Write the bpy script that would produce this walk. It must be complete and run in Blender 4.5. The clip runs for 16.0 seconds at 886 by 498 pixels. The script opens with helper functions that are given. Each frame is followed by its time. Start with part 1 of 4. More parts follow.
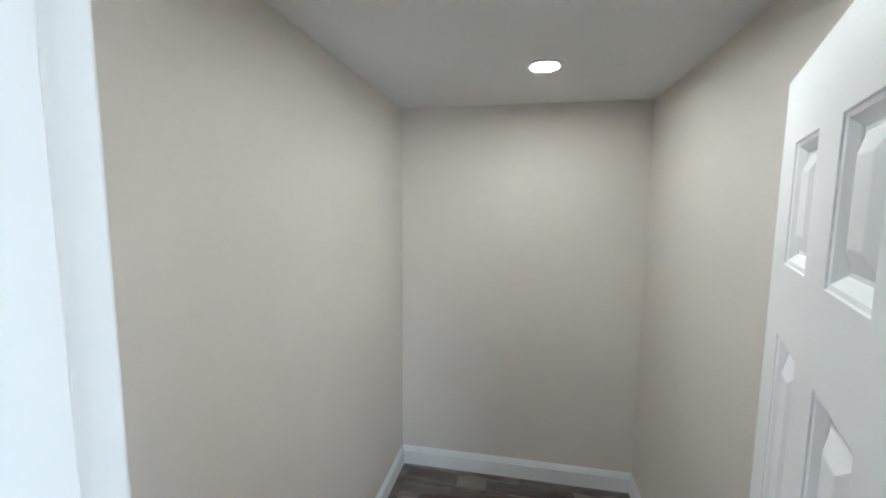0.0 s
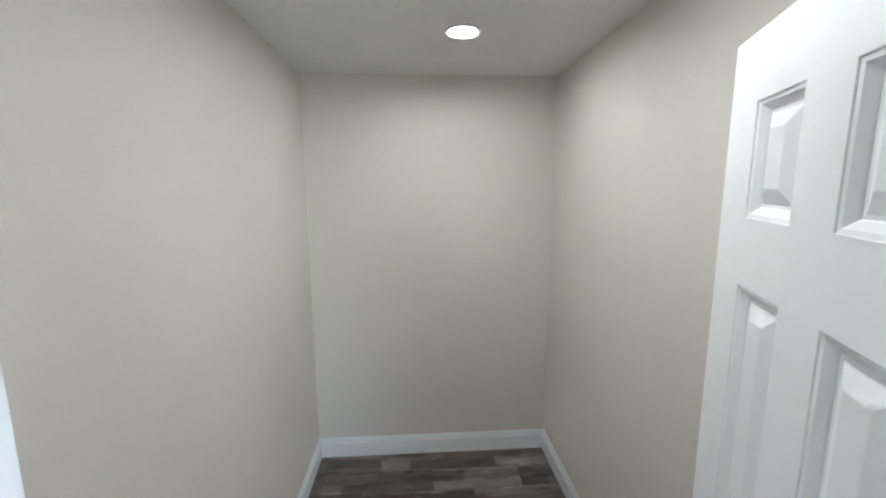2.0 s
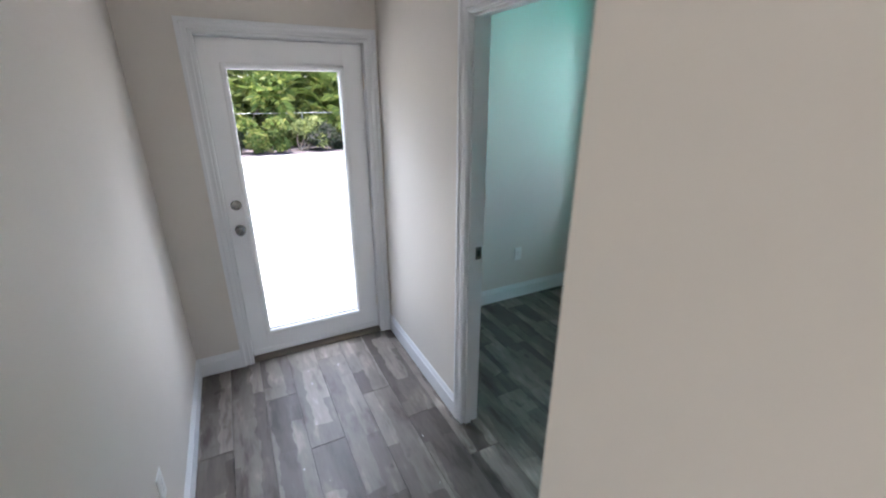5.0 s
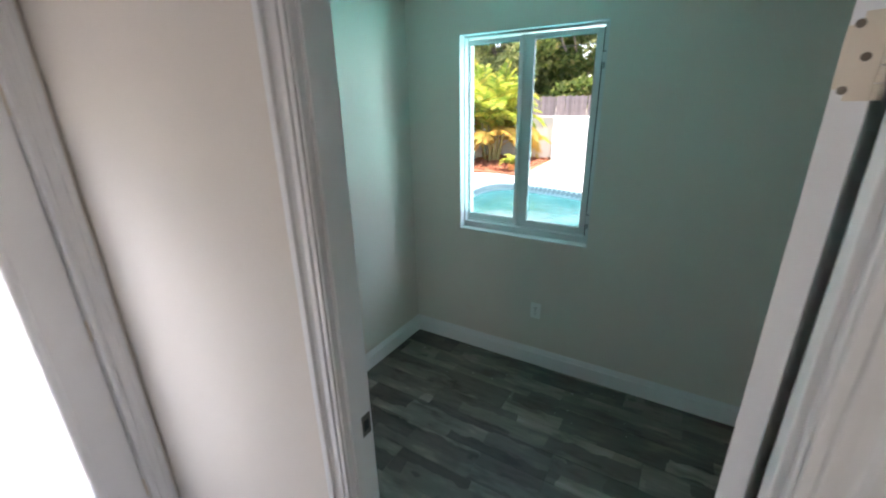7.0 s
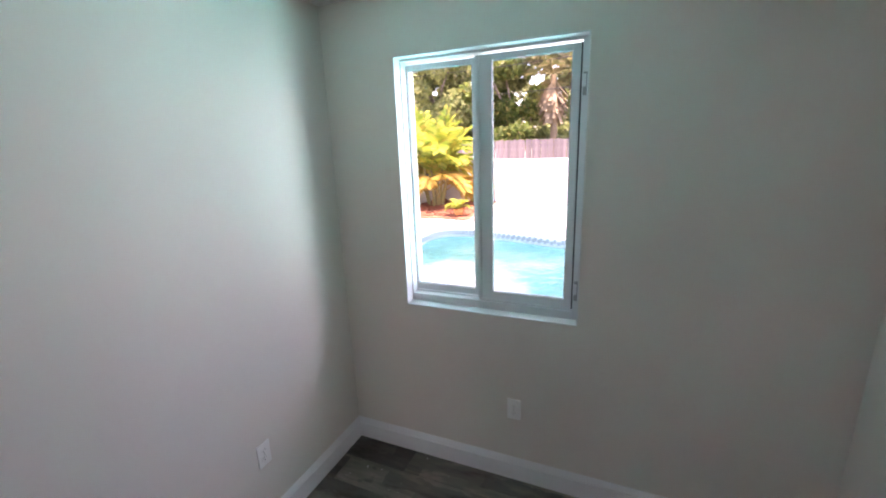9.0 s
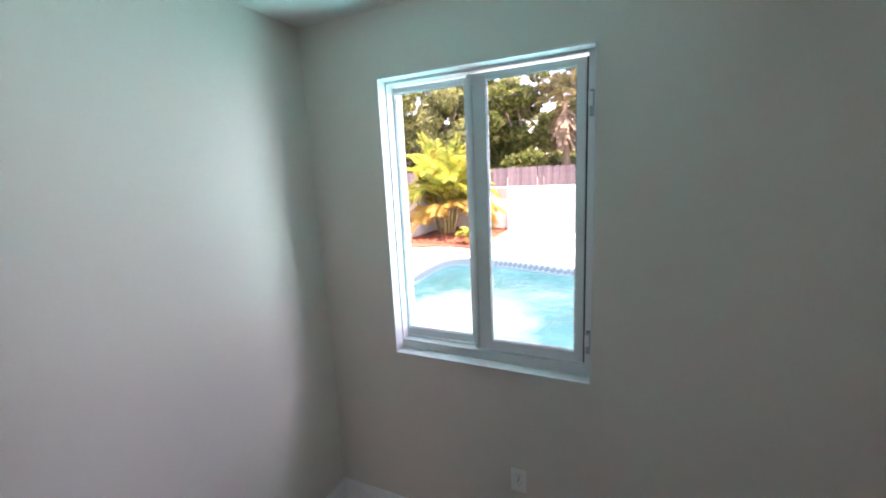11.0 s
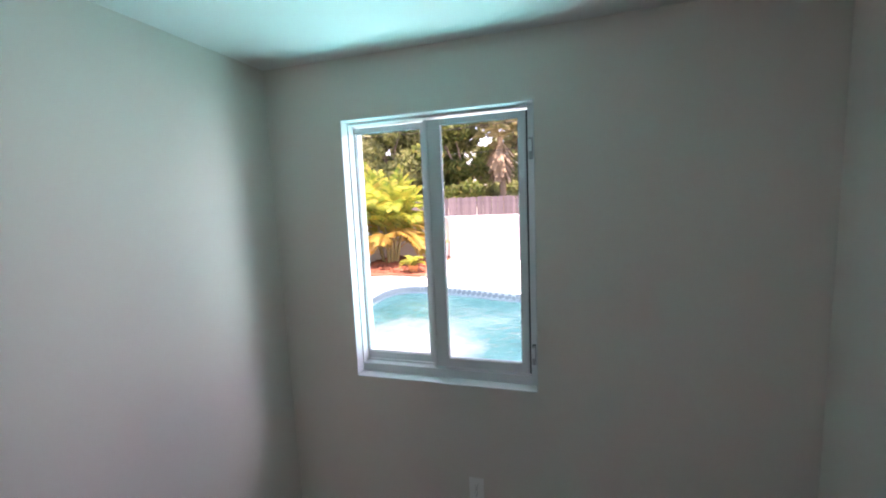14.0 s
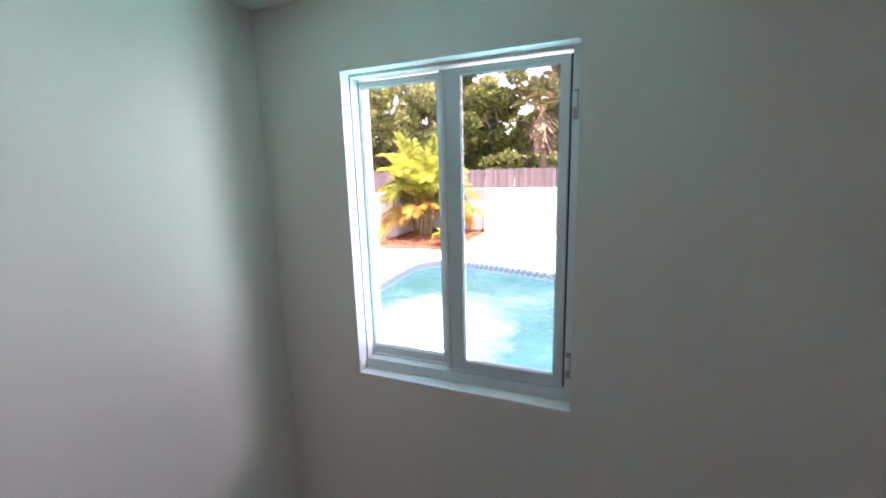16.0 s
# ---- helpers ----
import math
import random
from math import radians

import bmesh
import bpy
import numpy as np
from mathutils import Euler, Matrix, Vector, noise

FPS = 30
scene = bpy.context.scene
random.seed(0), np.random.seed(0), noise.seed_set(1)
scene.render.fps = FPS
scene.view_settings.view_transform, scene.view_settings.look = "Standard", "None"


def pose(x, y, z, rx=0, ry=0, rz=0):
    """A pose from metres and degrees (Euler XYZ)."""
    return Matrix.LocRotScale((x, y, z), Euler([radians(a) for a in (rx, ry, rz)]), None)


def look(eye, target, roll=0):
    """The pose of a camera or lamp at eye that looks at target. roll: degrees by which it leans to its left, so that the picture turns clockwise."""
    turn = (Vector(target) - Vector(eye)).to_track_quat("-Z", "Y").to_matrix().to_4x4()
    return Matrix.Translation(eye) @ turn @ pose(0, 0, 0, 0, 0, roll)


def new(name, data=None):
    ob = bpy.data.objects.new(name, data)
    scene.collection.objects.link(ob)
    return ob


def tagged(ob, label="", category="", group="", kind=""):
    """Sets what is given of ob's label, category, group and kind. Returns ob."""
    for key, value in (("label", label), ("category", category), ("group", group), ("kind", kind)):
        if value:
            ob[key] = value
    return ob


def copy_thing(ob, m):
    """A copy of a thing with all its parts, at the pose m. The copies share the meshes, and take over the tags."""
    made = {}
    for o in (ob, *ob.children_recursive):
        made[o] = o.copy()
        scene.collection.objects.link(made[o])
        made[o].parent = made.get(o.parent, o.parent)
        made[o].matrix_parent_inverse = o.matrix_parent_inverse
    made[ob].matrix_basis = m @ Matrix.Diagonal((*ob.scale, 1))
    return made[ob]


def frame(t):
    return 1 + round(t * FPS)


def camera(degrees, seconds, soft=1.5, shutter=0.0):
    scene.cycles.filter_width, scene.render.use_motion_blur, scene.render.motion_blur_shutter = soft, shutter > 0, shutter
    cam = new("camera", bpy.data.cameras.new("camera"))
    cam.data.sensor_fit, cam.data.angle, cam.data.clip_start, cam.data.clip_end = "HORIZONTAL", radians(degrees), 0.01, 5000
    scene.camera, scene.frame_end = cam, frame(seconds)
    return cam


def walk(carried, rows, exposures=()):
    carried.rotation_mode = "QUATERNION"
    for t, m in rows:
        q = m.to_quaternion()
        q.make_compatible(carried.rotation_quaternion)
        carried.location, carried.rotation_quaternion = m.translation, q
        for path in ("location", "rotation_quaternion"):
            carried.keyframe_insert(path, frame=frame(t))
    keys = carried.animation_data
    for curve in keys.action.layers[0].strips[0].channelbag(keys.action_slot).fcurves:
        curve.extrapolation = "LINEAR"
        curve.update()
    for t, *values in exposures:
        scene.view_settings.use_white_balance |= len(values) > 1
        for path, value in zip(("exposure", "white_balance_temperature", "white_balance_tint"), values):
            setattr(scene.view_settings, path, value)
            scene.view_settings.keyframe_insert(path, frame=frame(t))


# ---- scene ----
cam = camera(94.5, 16.0, soft=2.0, shutter=0.35)
PATH = [
    (0.0, (-0.712, -3.235, 1.836), (1.238, -2.849, 1.617), 0.5),
    (0.5, (-0.682, -3.202, 1.825), (1.290, -2.952, 1.601), 0.7),
    (1.0, (-0.651, -3.155, 1.816), (1.332, -3.058, 1.573), 0.5),
    (1.5, (-0.628, -3.113, 1.811), (1.353, -3.154, 1.541), 0.6),
    (2.0, (-0.626, -3.090, 1.803), (1.345, -3.224, 1.493), -0.2),
    (2.5, (-0.635, -3.122, 1.780), (1.314, -3.225, 1.342), -0.8),
    (2.7, (-0.670, -3.115, 1.753), (1.261, -3.127, 1.233), -1.0),
    (3.0, (-0.673, -3.200, 1.725), (1.205, -2.921, 1.096), -0.1),
    (3.2, (-0.700, -3.256, 1.709), (1.101, -2.735, 1.013), 0.2),
    (3.5, (-0.732, -3.248, 1.702), (0.898, -2.379, 0.935), 0.1),
    (3.8, (-0.827, -3.234, 1.749), (0.497, -1.949, 0.978), -0.7),
    (4.0, (-0.858, -3.196, 1.752), (0.300, -1.755, 0.988), -0.7),
    (4.1, (-0.889, -3.165, 1.719), (0.164, -1.630, 0.988), -0.5),
    (4.2, (-0.904, -3.120, 1.731), (0.083, -1.542, 1.001), -0.2),
    (5.2, (-0.930, -2.620, 1.750), (-0.080, -0.951, 1.050), 0.0),
    (6.3, (-0.748, -2.031, 1.756), (0.624, -0.740, 1.083), -0.7),
    (6.5, (-0.678, -1.964, 1.747), (0.767, -0.754, 1.077), -0.6),
    (7.0, (-0.531, -1.763, 1.809), (1.069, -0.780, 1.121), -1.2),
    (7.5, (-0.299, -1.697, 1.790), (1.374, -0.792, 1.172), -1.4),
    (8.0, (-0.124, -1.646, 1.795), (1.590, -0.784, 1.231), -1.4),
    (8.5, (0.007, -1.534, 1.791), (1.761, -0.731, 1.264), -1.7),
    (9.0, (0.100, -1.428, 1.772), (1.873, -0.647, 1.276), -2.2),
    (9.2, (0.151, -1.430, 1.770), (1.904, -0.588, 1.304), -2.4),
    (11.5, (0.381, -1.410, 1.780), (2.175, -0.591, 1.447), -2.5),
    (12.0, (0.354, -1.397, 1.785), (2.185, -0.659, 1.468), -2.6),
    (12.5, (0.317, -1.408, 1.783), (2.176, -0.729, 1.498), -2.8),
    (13.0, (0.265, -1.413, 1.778), (2.141, -0.772, 1.517), -2.9),
    (13.5, (0.211, -1.421, 1.799), (2.107, -0.828, 1.568), -2.8),
    (14.0, (0.189, -1.413, 1.795), (2.086, -0.826, 1.553), -2.5),
    (14.5, (0.207, -1.430, 1.822), (2.070, -0.759, 1.537), -2.4),
    (15.0, (0.256, -1.395, 1.804), (2.102, -0.699, 1.480), -2.2),
    (15.5, (0.401, -1.379, 1.783), (2.229, -0.645, 1.435), -1.9),
    (16.0, (0.541, -1.380, 1.791), (2.358, -0.631, 1.418), -1.6),
]

EXPOSURES = [(0.0, 3.0, 5320, 3), (2.7, 3.08, 5320, 3), (3.5, 2.95, 5650, 4), (4.2, 2.4, 6250, 12), (5.2, 2.35, 6400, 13), (6.3, 2.3, 6800, 14), (7.0, 2.4, 6950, 18),
             (7.6, 2.6, 7250, 34), (8.3, 2.8, 7600, 48), (9.2, 2.8, 7600, 49), (11.5, 2.55, 7600, 49), (12.5, 2.45, 7600, 49), (13.5, 2.4, 7600, 49), (14.5, 2.4, 7600, 49), (15.2, 2.45, 7600, 49), (16.0, 2.55, 7600, 49)]
SKY, SUN, LAMP_GLOW = 0.12, 3.8, 31.0
# watts of the added fill lamps at the openings
WIN_SKY, WIN_LOW, WIN_HIGH, WIN_DECK, DOOR_SKY, FILL_WEST, FILL_SOUTH = 0.8, 6.0, 6.0, 9.5, 19.0, 6.2, 1.5

walk(cam, [(t, look(eye, target, roll)) for t, eye, target, roll in PATH],
     exposures=EXPOSURES)

# ---- world, sun and sky ----
SUN_DIR = Vector((-0.09, -0.14, 0.98)).normalized()
world = bpy.data.worlds.new("sky")
scene.world = world
world.use_nodes = True
wn = world.node_tree
sky = wn.nodes.new("ShaderNodeTexSky")
sky.sky_type = "NISHITA"
sky.sun_disc = False
sky.sun_elevation = math.asin(SUN_DIR.z)
sky.sun_rotation = math.atan2(SUN_DIR.x, SUN_DIR.y)
sky.altitude, sky.air_density, sky.dust_density = 5, 1.0, 1.2
wn.links.new(sky.outputs["Color"], wn.nodes["Background"].inputs["Color"])
wn.nodes["Background"].inputs["Strength"].default_value = SKY
sun = new("sun", bpy.data.lights.new("sun", "SUN"))
sun.data.energy, sun.data.angle, sun.data.color = SUN, radians(0.5), (1.0, 0.96, 0.9)
sun.matrix_basis = look(SUN_DIR * 40, (0, 0, 0))


def opening_lamp(name, at, target, w, h, watts, color):
    """An added area lamp that stands in for daylight through one opening."""
    ob = new(name, bpy.data.lights.new(name, "AREA"))
    ob.data.shape, ob.data.size, ob.data.size_y = "RECTANGLE", w, h
    ob.data.energy, ob.data.color = watts, color
    ob.matrix_basis = look(at, target)


# added fills, hidden outside the openings, boost sky, pool and deck light
opening_lamp("window_sky_fill", (2.33, -0.84, 2.34), (0.7, -0.84, 0.6), 1.1, 0.3, WIN_SKY, (0.70, 1.0, 0.97))
opening_lamp("window_pool_fill", (2.62, -2.05, 0.70), (1.0, 0.0, 2.1), 1.1, 0.7, WIN_LOW, (0.28, 1.0, 0.94))
opening_lamp("window_side_fill", (2.62, -2.05, 2.00), (1.0, 0.0, 0.6), 1.1, 0.8, WIN_HIGH, (0.71, 0.82, 1.0))
opening_lamp("window_deck_fill", (2.55, -0.84, 0.42), (1.0, -0.4, 2.4), 1.5, 0.6, WIN_DECK, (0.10, 0.98, 1.0))
opening_lamp("door_sky_fill", (-0.55, 0.95, 2.65), (-0.55, -1.4, 0.1), 1.8, 0.9, DOOR_SKY, (0.80, 0.88, 1.0))
# added fills at made-up openings of the unseen space behind the camera
opening_lamp("unseen_west_fill", (-4.55, -4.75, 1.25), (-0.4, -2.3, 1.25), 1.3, 1.9, FILL_WEST, (1.0, 0.94, 0.88))
opening_lamp("unseen_south_fill", (-1.7, -6.35, 1.3), (-0.95, 0.0, 1.3), 1.7, 1.9, FILL_SOUTH, (1.0, 0.95, 0.90))


# ---- materials ----
class Mat:
    """A node material around one Principled shader."""

    def __init__(self, name, color=(0.8, 0.8, 0.8), rough=0.5, metal=0.0, spec=0.5):
        self.m = bpy.data.materials.new(name)
        self.m.use_nodes = True
        self.t = self.m.node_tree
        self.b = self.t.nodes["Principled BSDF"]
        self.set("Base Color", (*color, 1))
        self.set("Roughness", rough)
        self.set("Metallic", metal)
        self.set("Specular IOR Level", spec)

    def set(self, key, value):
        self.b.inputs[key].default_value = value

    def node(self, kind, **inputs):
        n = self.t.nodes.new(kind)
        for key, value in inputs.items():
            n.inputs[key.replace("_", " ")].default_value = value
        return n

    def link(self, a, b):
        self.t.links.new(a, b)

    def coords(self, scale=(1, 1, 1), kind="Object"):
        c, mp = self.node("ShaderNodeTexCoord"), self.node("ShaderNodeMapping")
        mp.inputs["Scale"].default_value = scale
        self.link(c.outputs[kind], mp.inputs["Vector"])
        return mp.outputs["Vector"]

    def noise(self, scale, detail=4.0, vector=None, rough=0.55):
        n = self.node("ShaderNodeTexNoise", Scale=scale, Detail=detail, Roughness=rough)
        if vector is not None:
            self.link(vector, n.inputs["Vector"])
        return n.outputs["Fac"]

    def ramp(self, fac, stops):
        r = self.node("ShaderNodeValToRGB")
        e = r.color_ramp.elements
        while len(e) < len(stops):
            e.new(0.5)
        for el, (pos, col) in zip(e, stops):
            el.position, el.color = pos, (*col, 1)
        self.link(fac, r.inputs["Fac"])
        return r.outputs["Color"]

    def mix(self, fac, a, b, blend="MIX"):
        n = self.t.nodes.new("ShaderNodeMix")
        n.data_type, n.blend_type = "RGBA", blend
        for sock, v in ((n.inputs[0], fac), (n.inputs[6], a), (n.inputs[7], b)):
            if isinstance(v, (int, float)):
                sock.default_value = v
            elif isinstance(v, tuple):
                sock.default_value = (*v, 1)
            else:
                self.link(v, sock)
        return n.outputs[2]

    def color(self, socket):
        self.link(socket, self.b.inputs["Base Color"])

    def bump(self, fac, strength=0.2, dist=0.002):
        n = self.node("ShaderNodeBump", Strength=strength, Distance=dist)
        self.link(fac, n.inputs["Height"])
        self.link(n.outputs["Normal"], self.b.inputs["Normal"])

    def rough(self, fac, lo, hi):
        r = self.node("ShaderNodeMapRange")
        self.link(fac, r.inputs["Value"])
        r.inputs["To Min"].default_value, r.inputs["To Max"].default_value = lo, hi
        self.link(r.outputs["Result"], self.b.inputs["Roughness"])


def painted(name, color, rough, texture=0.12, stain=0.05):
    """Rolled paint: soft orange-peel relief and faint uneven patches."""
    m = Mat(name, color, rough, spec=0.35)
    v = m.coords()
    dark = tuple(c * (1 - stain) for c in color)
    m.color(m.ramp(m.noise(1.3, 5, v), [(0.3, dark), (0.7, color)]))
    fine = m.noise(260, 2, v)
    m.bump(fine, texture, 0.0012)
    m.rough(m.noise(6, 3, v), rough - 0.06, rough + 0.08)
    return m.m


WALL = painted("wall_paint_greige", (0.69, 0.645, 0.59), 0.62, 0.16)
CEIL = painted("ceiling_paint_white", (0.76, 0.76, 0.745), 0.75, 0.2)
TRIM = painted("trim_paint_white", (0.77, 0.78, 0.79), 0.34, 0.012, 0.05)
DOORP = painted("door_paint_white", (0.87, 0.875, 0.885), 0.36, 0.03, 0.03)
VINYL = painted("window_vinyl_white", (0.62, 0.65, 0.66), 0.3, 0.02, 0.04)
PLATE = painted("outlet_plastic_white", (0.82, 0.82, 0.80), 0.28, 0.01, 0.02)
STUCCO = painted("stucco_white", (0.72, 0.71, 0.70), 0.85, 0.6, 0.08)
# near black, painted in for the shade inside holes and gaps
DARK = Mat("dark_recess_shade", (0.02, 0.02, 0.022), 0.6).m
SEALANT = painted("sealant_grey", (0.30, 0.31, 0.32), 0.6, 0.05)


def metal(name, color, rough):
    m = Mat(name, color, rough, 1.0)
    v = m.coords((1, 1, 8))
    m.rough(m.noise(60, 3, v), rough - 0.06, rough + 0.1)
    return m.m


NICKEL = metal("satin_nickel", (0.17, 0.165, 0.155), 0.22)
STEEL = metal("hinge_steel", (0.74, 0.67, 0.57), 0.42)
BRONZE = metal("threshold_bronze", (0.20, 0.17, 0.14), 0.42)
STRIKE = metal("strike_plate_dark", (0.16, 0.15, 0.14), 0.4)


def glass():
    m = Mat("window_glass", (1, 1, 1), 0.0)
    m.set("Transmission Weight", 1.0)
    m.set("IOR", 1.05)
    return m.m


GLASS = glass()


def lamp_lens(strength):
    m = Mat("lamp_diffuser", (0.9, 0.9, 0.88), 0.5)
    m.set("Emission Color", (1.0, 0.90, 0.77, 1))
    m.set("Emission Strength", strength)
    return m.m


LENS = lamp_lens(LAMP_GLOW)


def plank_wood():
    """Grey-brown vinyl plank: long grain, darker strips and pale worn patches."""
    m = Mat("floor_plank", (0.2, 0.17, 0.15), 0.42, spec=0.45)
    info = m.node("ShaderNodeObjectInfo")
    c = m.node("ShaderNodeTexCoord")
    mul = m.node("ShaderNodeVectorMath")
    mul.operation = "SCALE"
    m.link(info.outputs["Random"], mul.inputs["Scale"])
    mul.inputs[0].default_value = (37.0, 91.0, 13.0)
    add = m.node("ShaderNodeVectorMath")
    add.operation = "ADD"
    m.link(c.outputs["Object"], add.inputs[0])
    m.link(mul.outputs["Vector"], add.inputs[1])

    def scaled(sx, sy):
        mp = m.node("ShaderNodeMapping")
        mp.inputs["Scale"].default_value = (sx, sy, 1)
        m.link(add.outputs["Vector"], mp.inputs["Vector"])
        return mp.outputs["Vector"]

    # narrow strips of mixed boards printed across each plank
    blocks = m.node("ShaderNodeTexBrick")
    blocks.offset, blocks.squash = 0.37, 1.0
    turned = m.node("ShaderNodeMapping")
    turned.inputs["Rotation"].default_value = (0, 0, math.pi / 2)
    m.link(add.outputs["Vector"], turned.inputs["Vector"])
    warp = m.node("ShaderNodeVectorMath")
    warp.operation = "ADD"
    m.link(turned.outputs["Vector"], warp.inputs[0])
    wob = m.node("ShaderNodeTexNoise", Scale=9.0, Detail=3.0)
    m.link(add.outputs["Vector"], wob.inputs["Vector"])
    small = m.node("ShaderNodeVectorMath")
    small.operation = "SCALE"
    small.inputs["Scale"].default_value = 0.075
    m.link(wob.outputs["Color"], small.inputs[0])
    m.link(small.outputs["Vector"], warp.inputs[1])
    m.link(warp.outputs["Vector"], blocks.inputs["Vector"])
    for key, value in (("Scale", 1.0), ("Mortar Size", 0.0), ("Bias", 0.0), ("Brick Width", 0.55), ("Row Height", 0.091)):
        blocks.inputs[key].default_value = value
    blocks.inputs["Color1"].default_value = (0, 0, 0, 1)
    blocks.inputs["Color2"].default_value = (1, 1, 1, 1)
    tone = m.ramp(blocks.outputs["Color"], [(0.0, (0.078, 0.065, 0.055)), (0.3, (0.118, 0.100, 0.087)),
                                            (0.7, (0.165, 0.145, 0.128)), (1.0, (0.245, 0.220, 0.197))])
    plank_tone = m.ramp(info.outputs["Random"], [(0.0, (0.78, 0.77, 0.77)), (1.0, (1.18, 1.18, 1.18))])
    col = m.mix(1.0, tone, plank_tone, "MULTIPLY")
    strips = m.ramp(m.noise(1.0, 3, scaled(12, 3.0), 0.6), [(0.33, (0.46, 0.40, 0.37)), (0.45, (0.90, 0.89, 0.87)), (0.58, (1.08, 1.07, 1.06)), (0.70, (1.7, 1.68, 1.64))])
    col = m.mix(1.0, col, strips, "MULTIPLY")
    grain_f = m.noise(1.0, 6, scaled(70, 6), 0.65)
    grain = m.ramp(grain_f, [(0.3, (0.8, 0.79, 0.78)), (0.55, (1.0, 1.0, 1.0)), (0.75, (1.1, 1.1, 1.09))])
    col = m.mix(0.8, col, grain, "MULTIPLY")
    knots = m.ramp(m.noise(1.0, 2, scaled(16, 9), 0.4), [(0.24, (0.35, 0.32, 0.30)), (0.32, (1, 1, 1))])
    col = m.mix(0.7, col, knots, "MULTIPLY")
    m.color(col)
    m.bump(grain_f, 0.12, 0.0006)
    m.rough(grain_f, 0.38, 0.55)
    return m.m


PLANK = plank_wood()
SUBFLOOR = Mat("floor_joint_dark", (0.04, 0.035, 0.03), 0.8).m


def ground_mat(name, stops, scale, rough=0.9, bump=0.4):
    m = Mat(name, stops[0][1], rough, spec=0.25)
    v = m.coords()
    col = m.ramp(m.noise(scale, 8, v, 0.65), stops)
    big = m.ramp(m.noise(scale * 0.08, 3, v), [(0.3, (0.86, 0.86, 0.86)), (0.7, (1.0, 1.0, 1.0))])
    m.color(m.mix(1.0, col, big, "MULTIPLY"))
    m.bump(m.noise(scale * 4, 4, v), bump, 0.01)
    return m.m


DECK = ground_mat("pool_deck_concrete", [(0.3, (0.60, 0.59, 0.57)), (0.7, (0.74, 0.73, 0.71))], 9)
COPING = ground_mat("pool_coping", [(0.3, (0.66, 0.66, 0.65)), (0.7, (0.76, 0.76, 0.74))], 14)
SOIL = ground_mat("sandy_ground", [(0.3, (0.30, 0.27, 0.20)), (0.7, (0.42, 0.38, 0.29))], 6)
MULCH = ground_mat("red_mulch", [(0.3, (0.16, 0.055, 0.03)), (0.7, (0.40, 0.16, 0.09))], 22, 0.95, 0.9)
EDGE = ground_mat("edging_timber", [(0.3, (0.30, 0.26, 0.16)), (0.7, (0.46, 0.41, 0.28))], 12)
TILE_PALE = ground_mat("pool_tile_pale", [(0.3, (0.42, 0.56, 0.58)), (0.7, (0.52, 0.65, 0.67))], 12, 0.3, 0.05)
TILE_DARK = ground_mat("pool_tile_dark", [(0.3, (0.18, 0.28, 0.30)), (0.7, (0.25, 0.35, 0.37))], 12, 0.3, 0.05)
POT = ground_mat("orange_clay", [(0.3, (0.55, 0.20, 0.06)), (0.7, (0.66, 0.28, 0.10))], 16, 0.8, 0.1)
ROOFING = ground_mat("roof_gravel", [(0.3, (0.5, 0.5, 0.48)), (0.7, (0.62, 0.62, 0.6))], 8)


def water_mat():
    m = Mat("pool_water", (0.10, 0.55, 0.62), 0.10, spec=0.25)
    v = m.coords()
    deep = m.ramp(m.noise(0.8, 4, v), [(0.35, (0.010, 0.080, 0.083)), (0.6, (0.020, 0.105, 0.108)), (0.75, (0.055, 0.15, 0.15))])
    # a soft-edged pale patch in the water colour, centred near x 5.4, y 0.9
    mp = m.node("ShaderNodeMapping")
    mp.inputs["Location"].default_value = (-5.4 / 1.5, -0.9 / 1.15, 0)
    mp.inputs["Scale"].default_value = (1 / 1.5, 1 / 1.15, 0)
    c = m.node("ShaderNodeTexCoord")
    m.link(c.outputs["Object"], mp.inputs["Vector"])
    ln = m.node("ShaderNodeVectorMath")
    ln.operation = "LENGTH"
    m.link(mp.outputs["Vector"], ln.inputs[0])
    wob = m.node("ShaderNodeMath")
    wob.operation = "ADD"
    m.link(ln.outputs["Value"], wob.inputs[0])
    sc = m.node("ShaderNodeMath")
    sc.operation = "MULTIPLY"
    m.link(m.noise(1.6, 5, v, 0.65), sc.inputs[0])
    sc.inputs[1].default_value = 1.3
    m.link(sc.outputs["Value"], wob.inputs[1])
    half = m.node("ShaderNodeMath")
    half.operation = "MULTIPLY"
    half.inputs[1].default_value = 0.5
    m.link(wob.outputs["Value"], half.inputs[0])
    pale_patch = m.ramp(half.outputs["Value"], [(0.42, (1, 1, 1)), (0.9, (0, 0, 0))])
    m.color(m.mix(pale_patch, deep, (0.20, 0.26, 0.26)))
    wave = m.noise(5.5, 4, v)
    m.bump(wave, 0.5, 0.05)
    return m.m


WATER = water_mat()


def board_mat(name, a, b):
    m = Mat(name, a, 0.85, spec=0.2)
    info = m.node("ShaderNodeObjectInfo")
    v = m.coords((12, 12, 1.2))
    grain = m.noise(3, 6, v, 0.65)
    col = m.ramp(grain, [(0.3, a), (0.7, b)])
    tone = m.ramp(info.outputs["Random"], [(0.0, (0.72, 0.72, 0.72)), (1.0, (1.12, 1.1, 1.1))])
    m.color(m.mix(1.0, col, tone, "MULTIPLY"))
    m.bump(grain, 0.4, 0.004)
    return m.m


FENCE = board_mat("weathered_fence_board", (0.17, 0.145, 0.145), (0.28, 0.24, 0.24))
BARK = board_mat("tree_bark", (0.24, 0.195, 0.15), (0.44, 0.37, 0.30))
THATCH = board_mat("dead_palm_skirt", (0.20, 0.15, 0.09), (0.36, 0.28, 0.18))
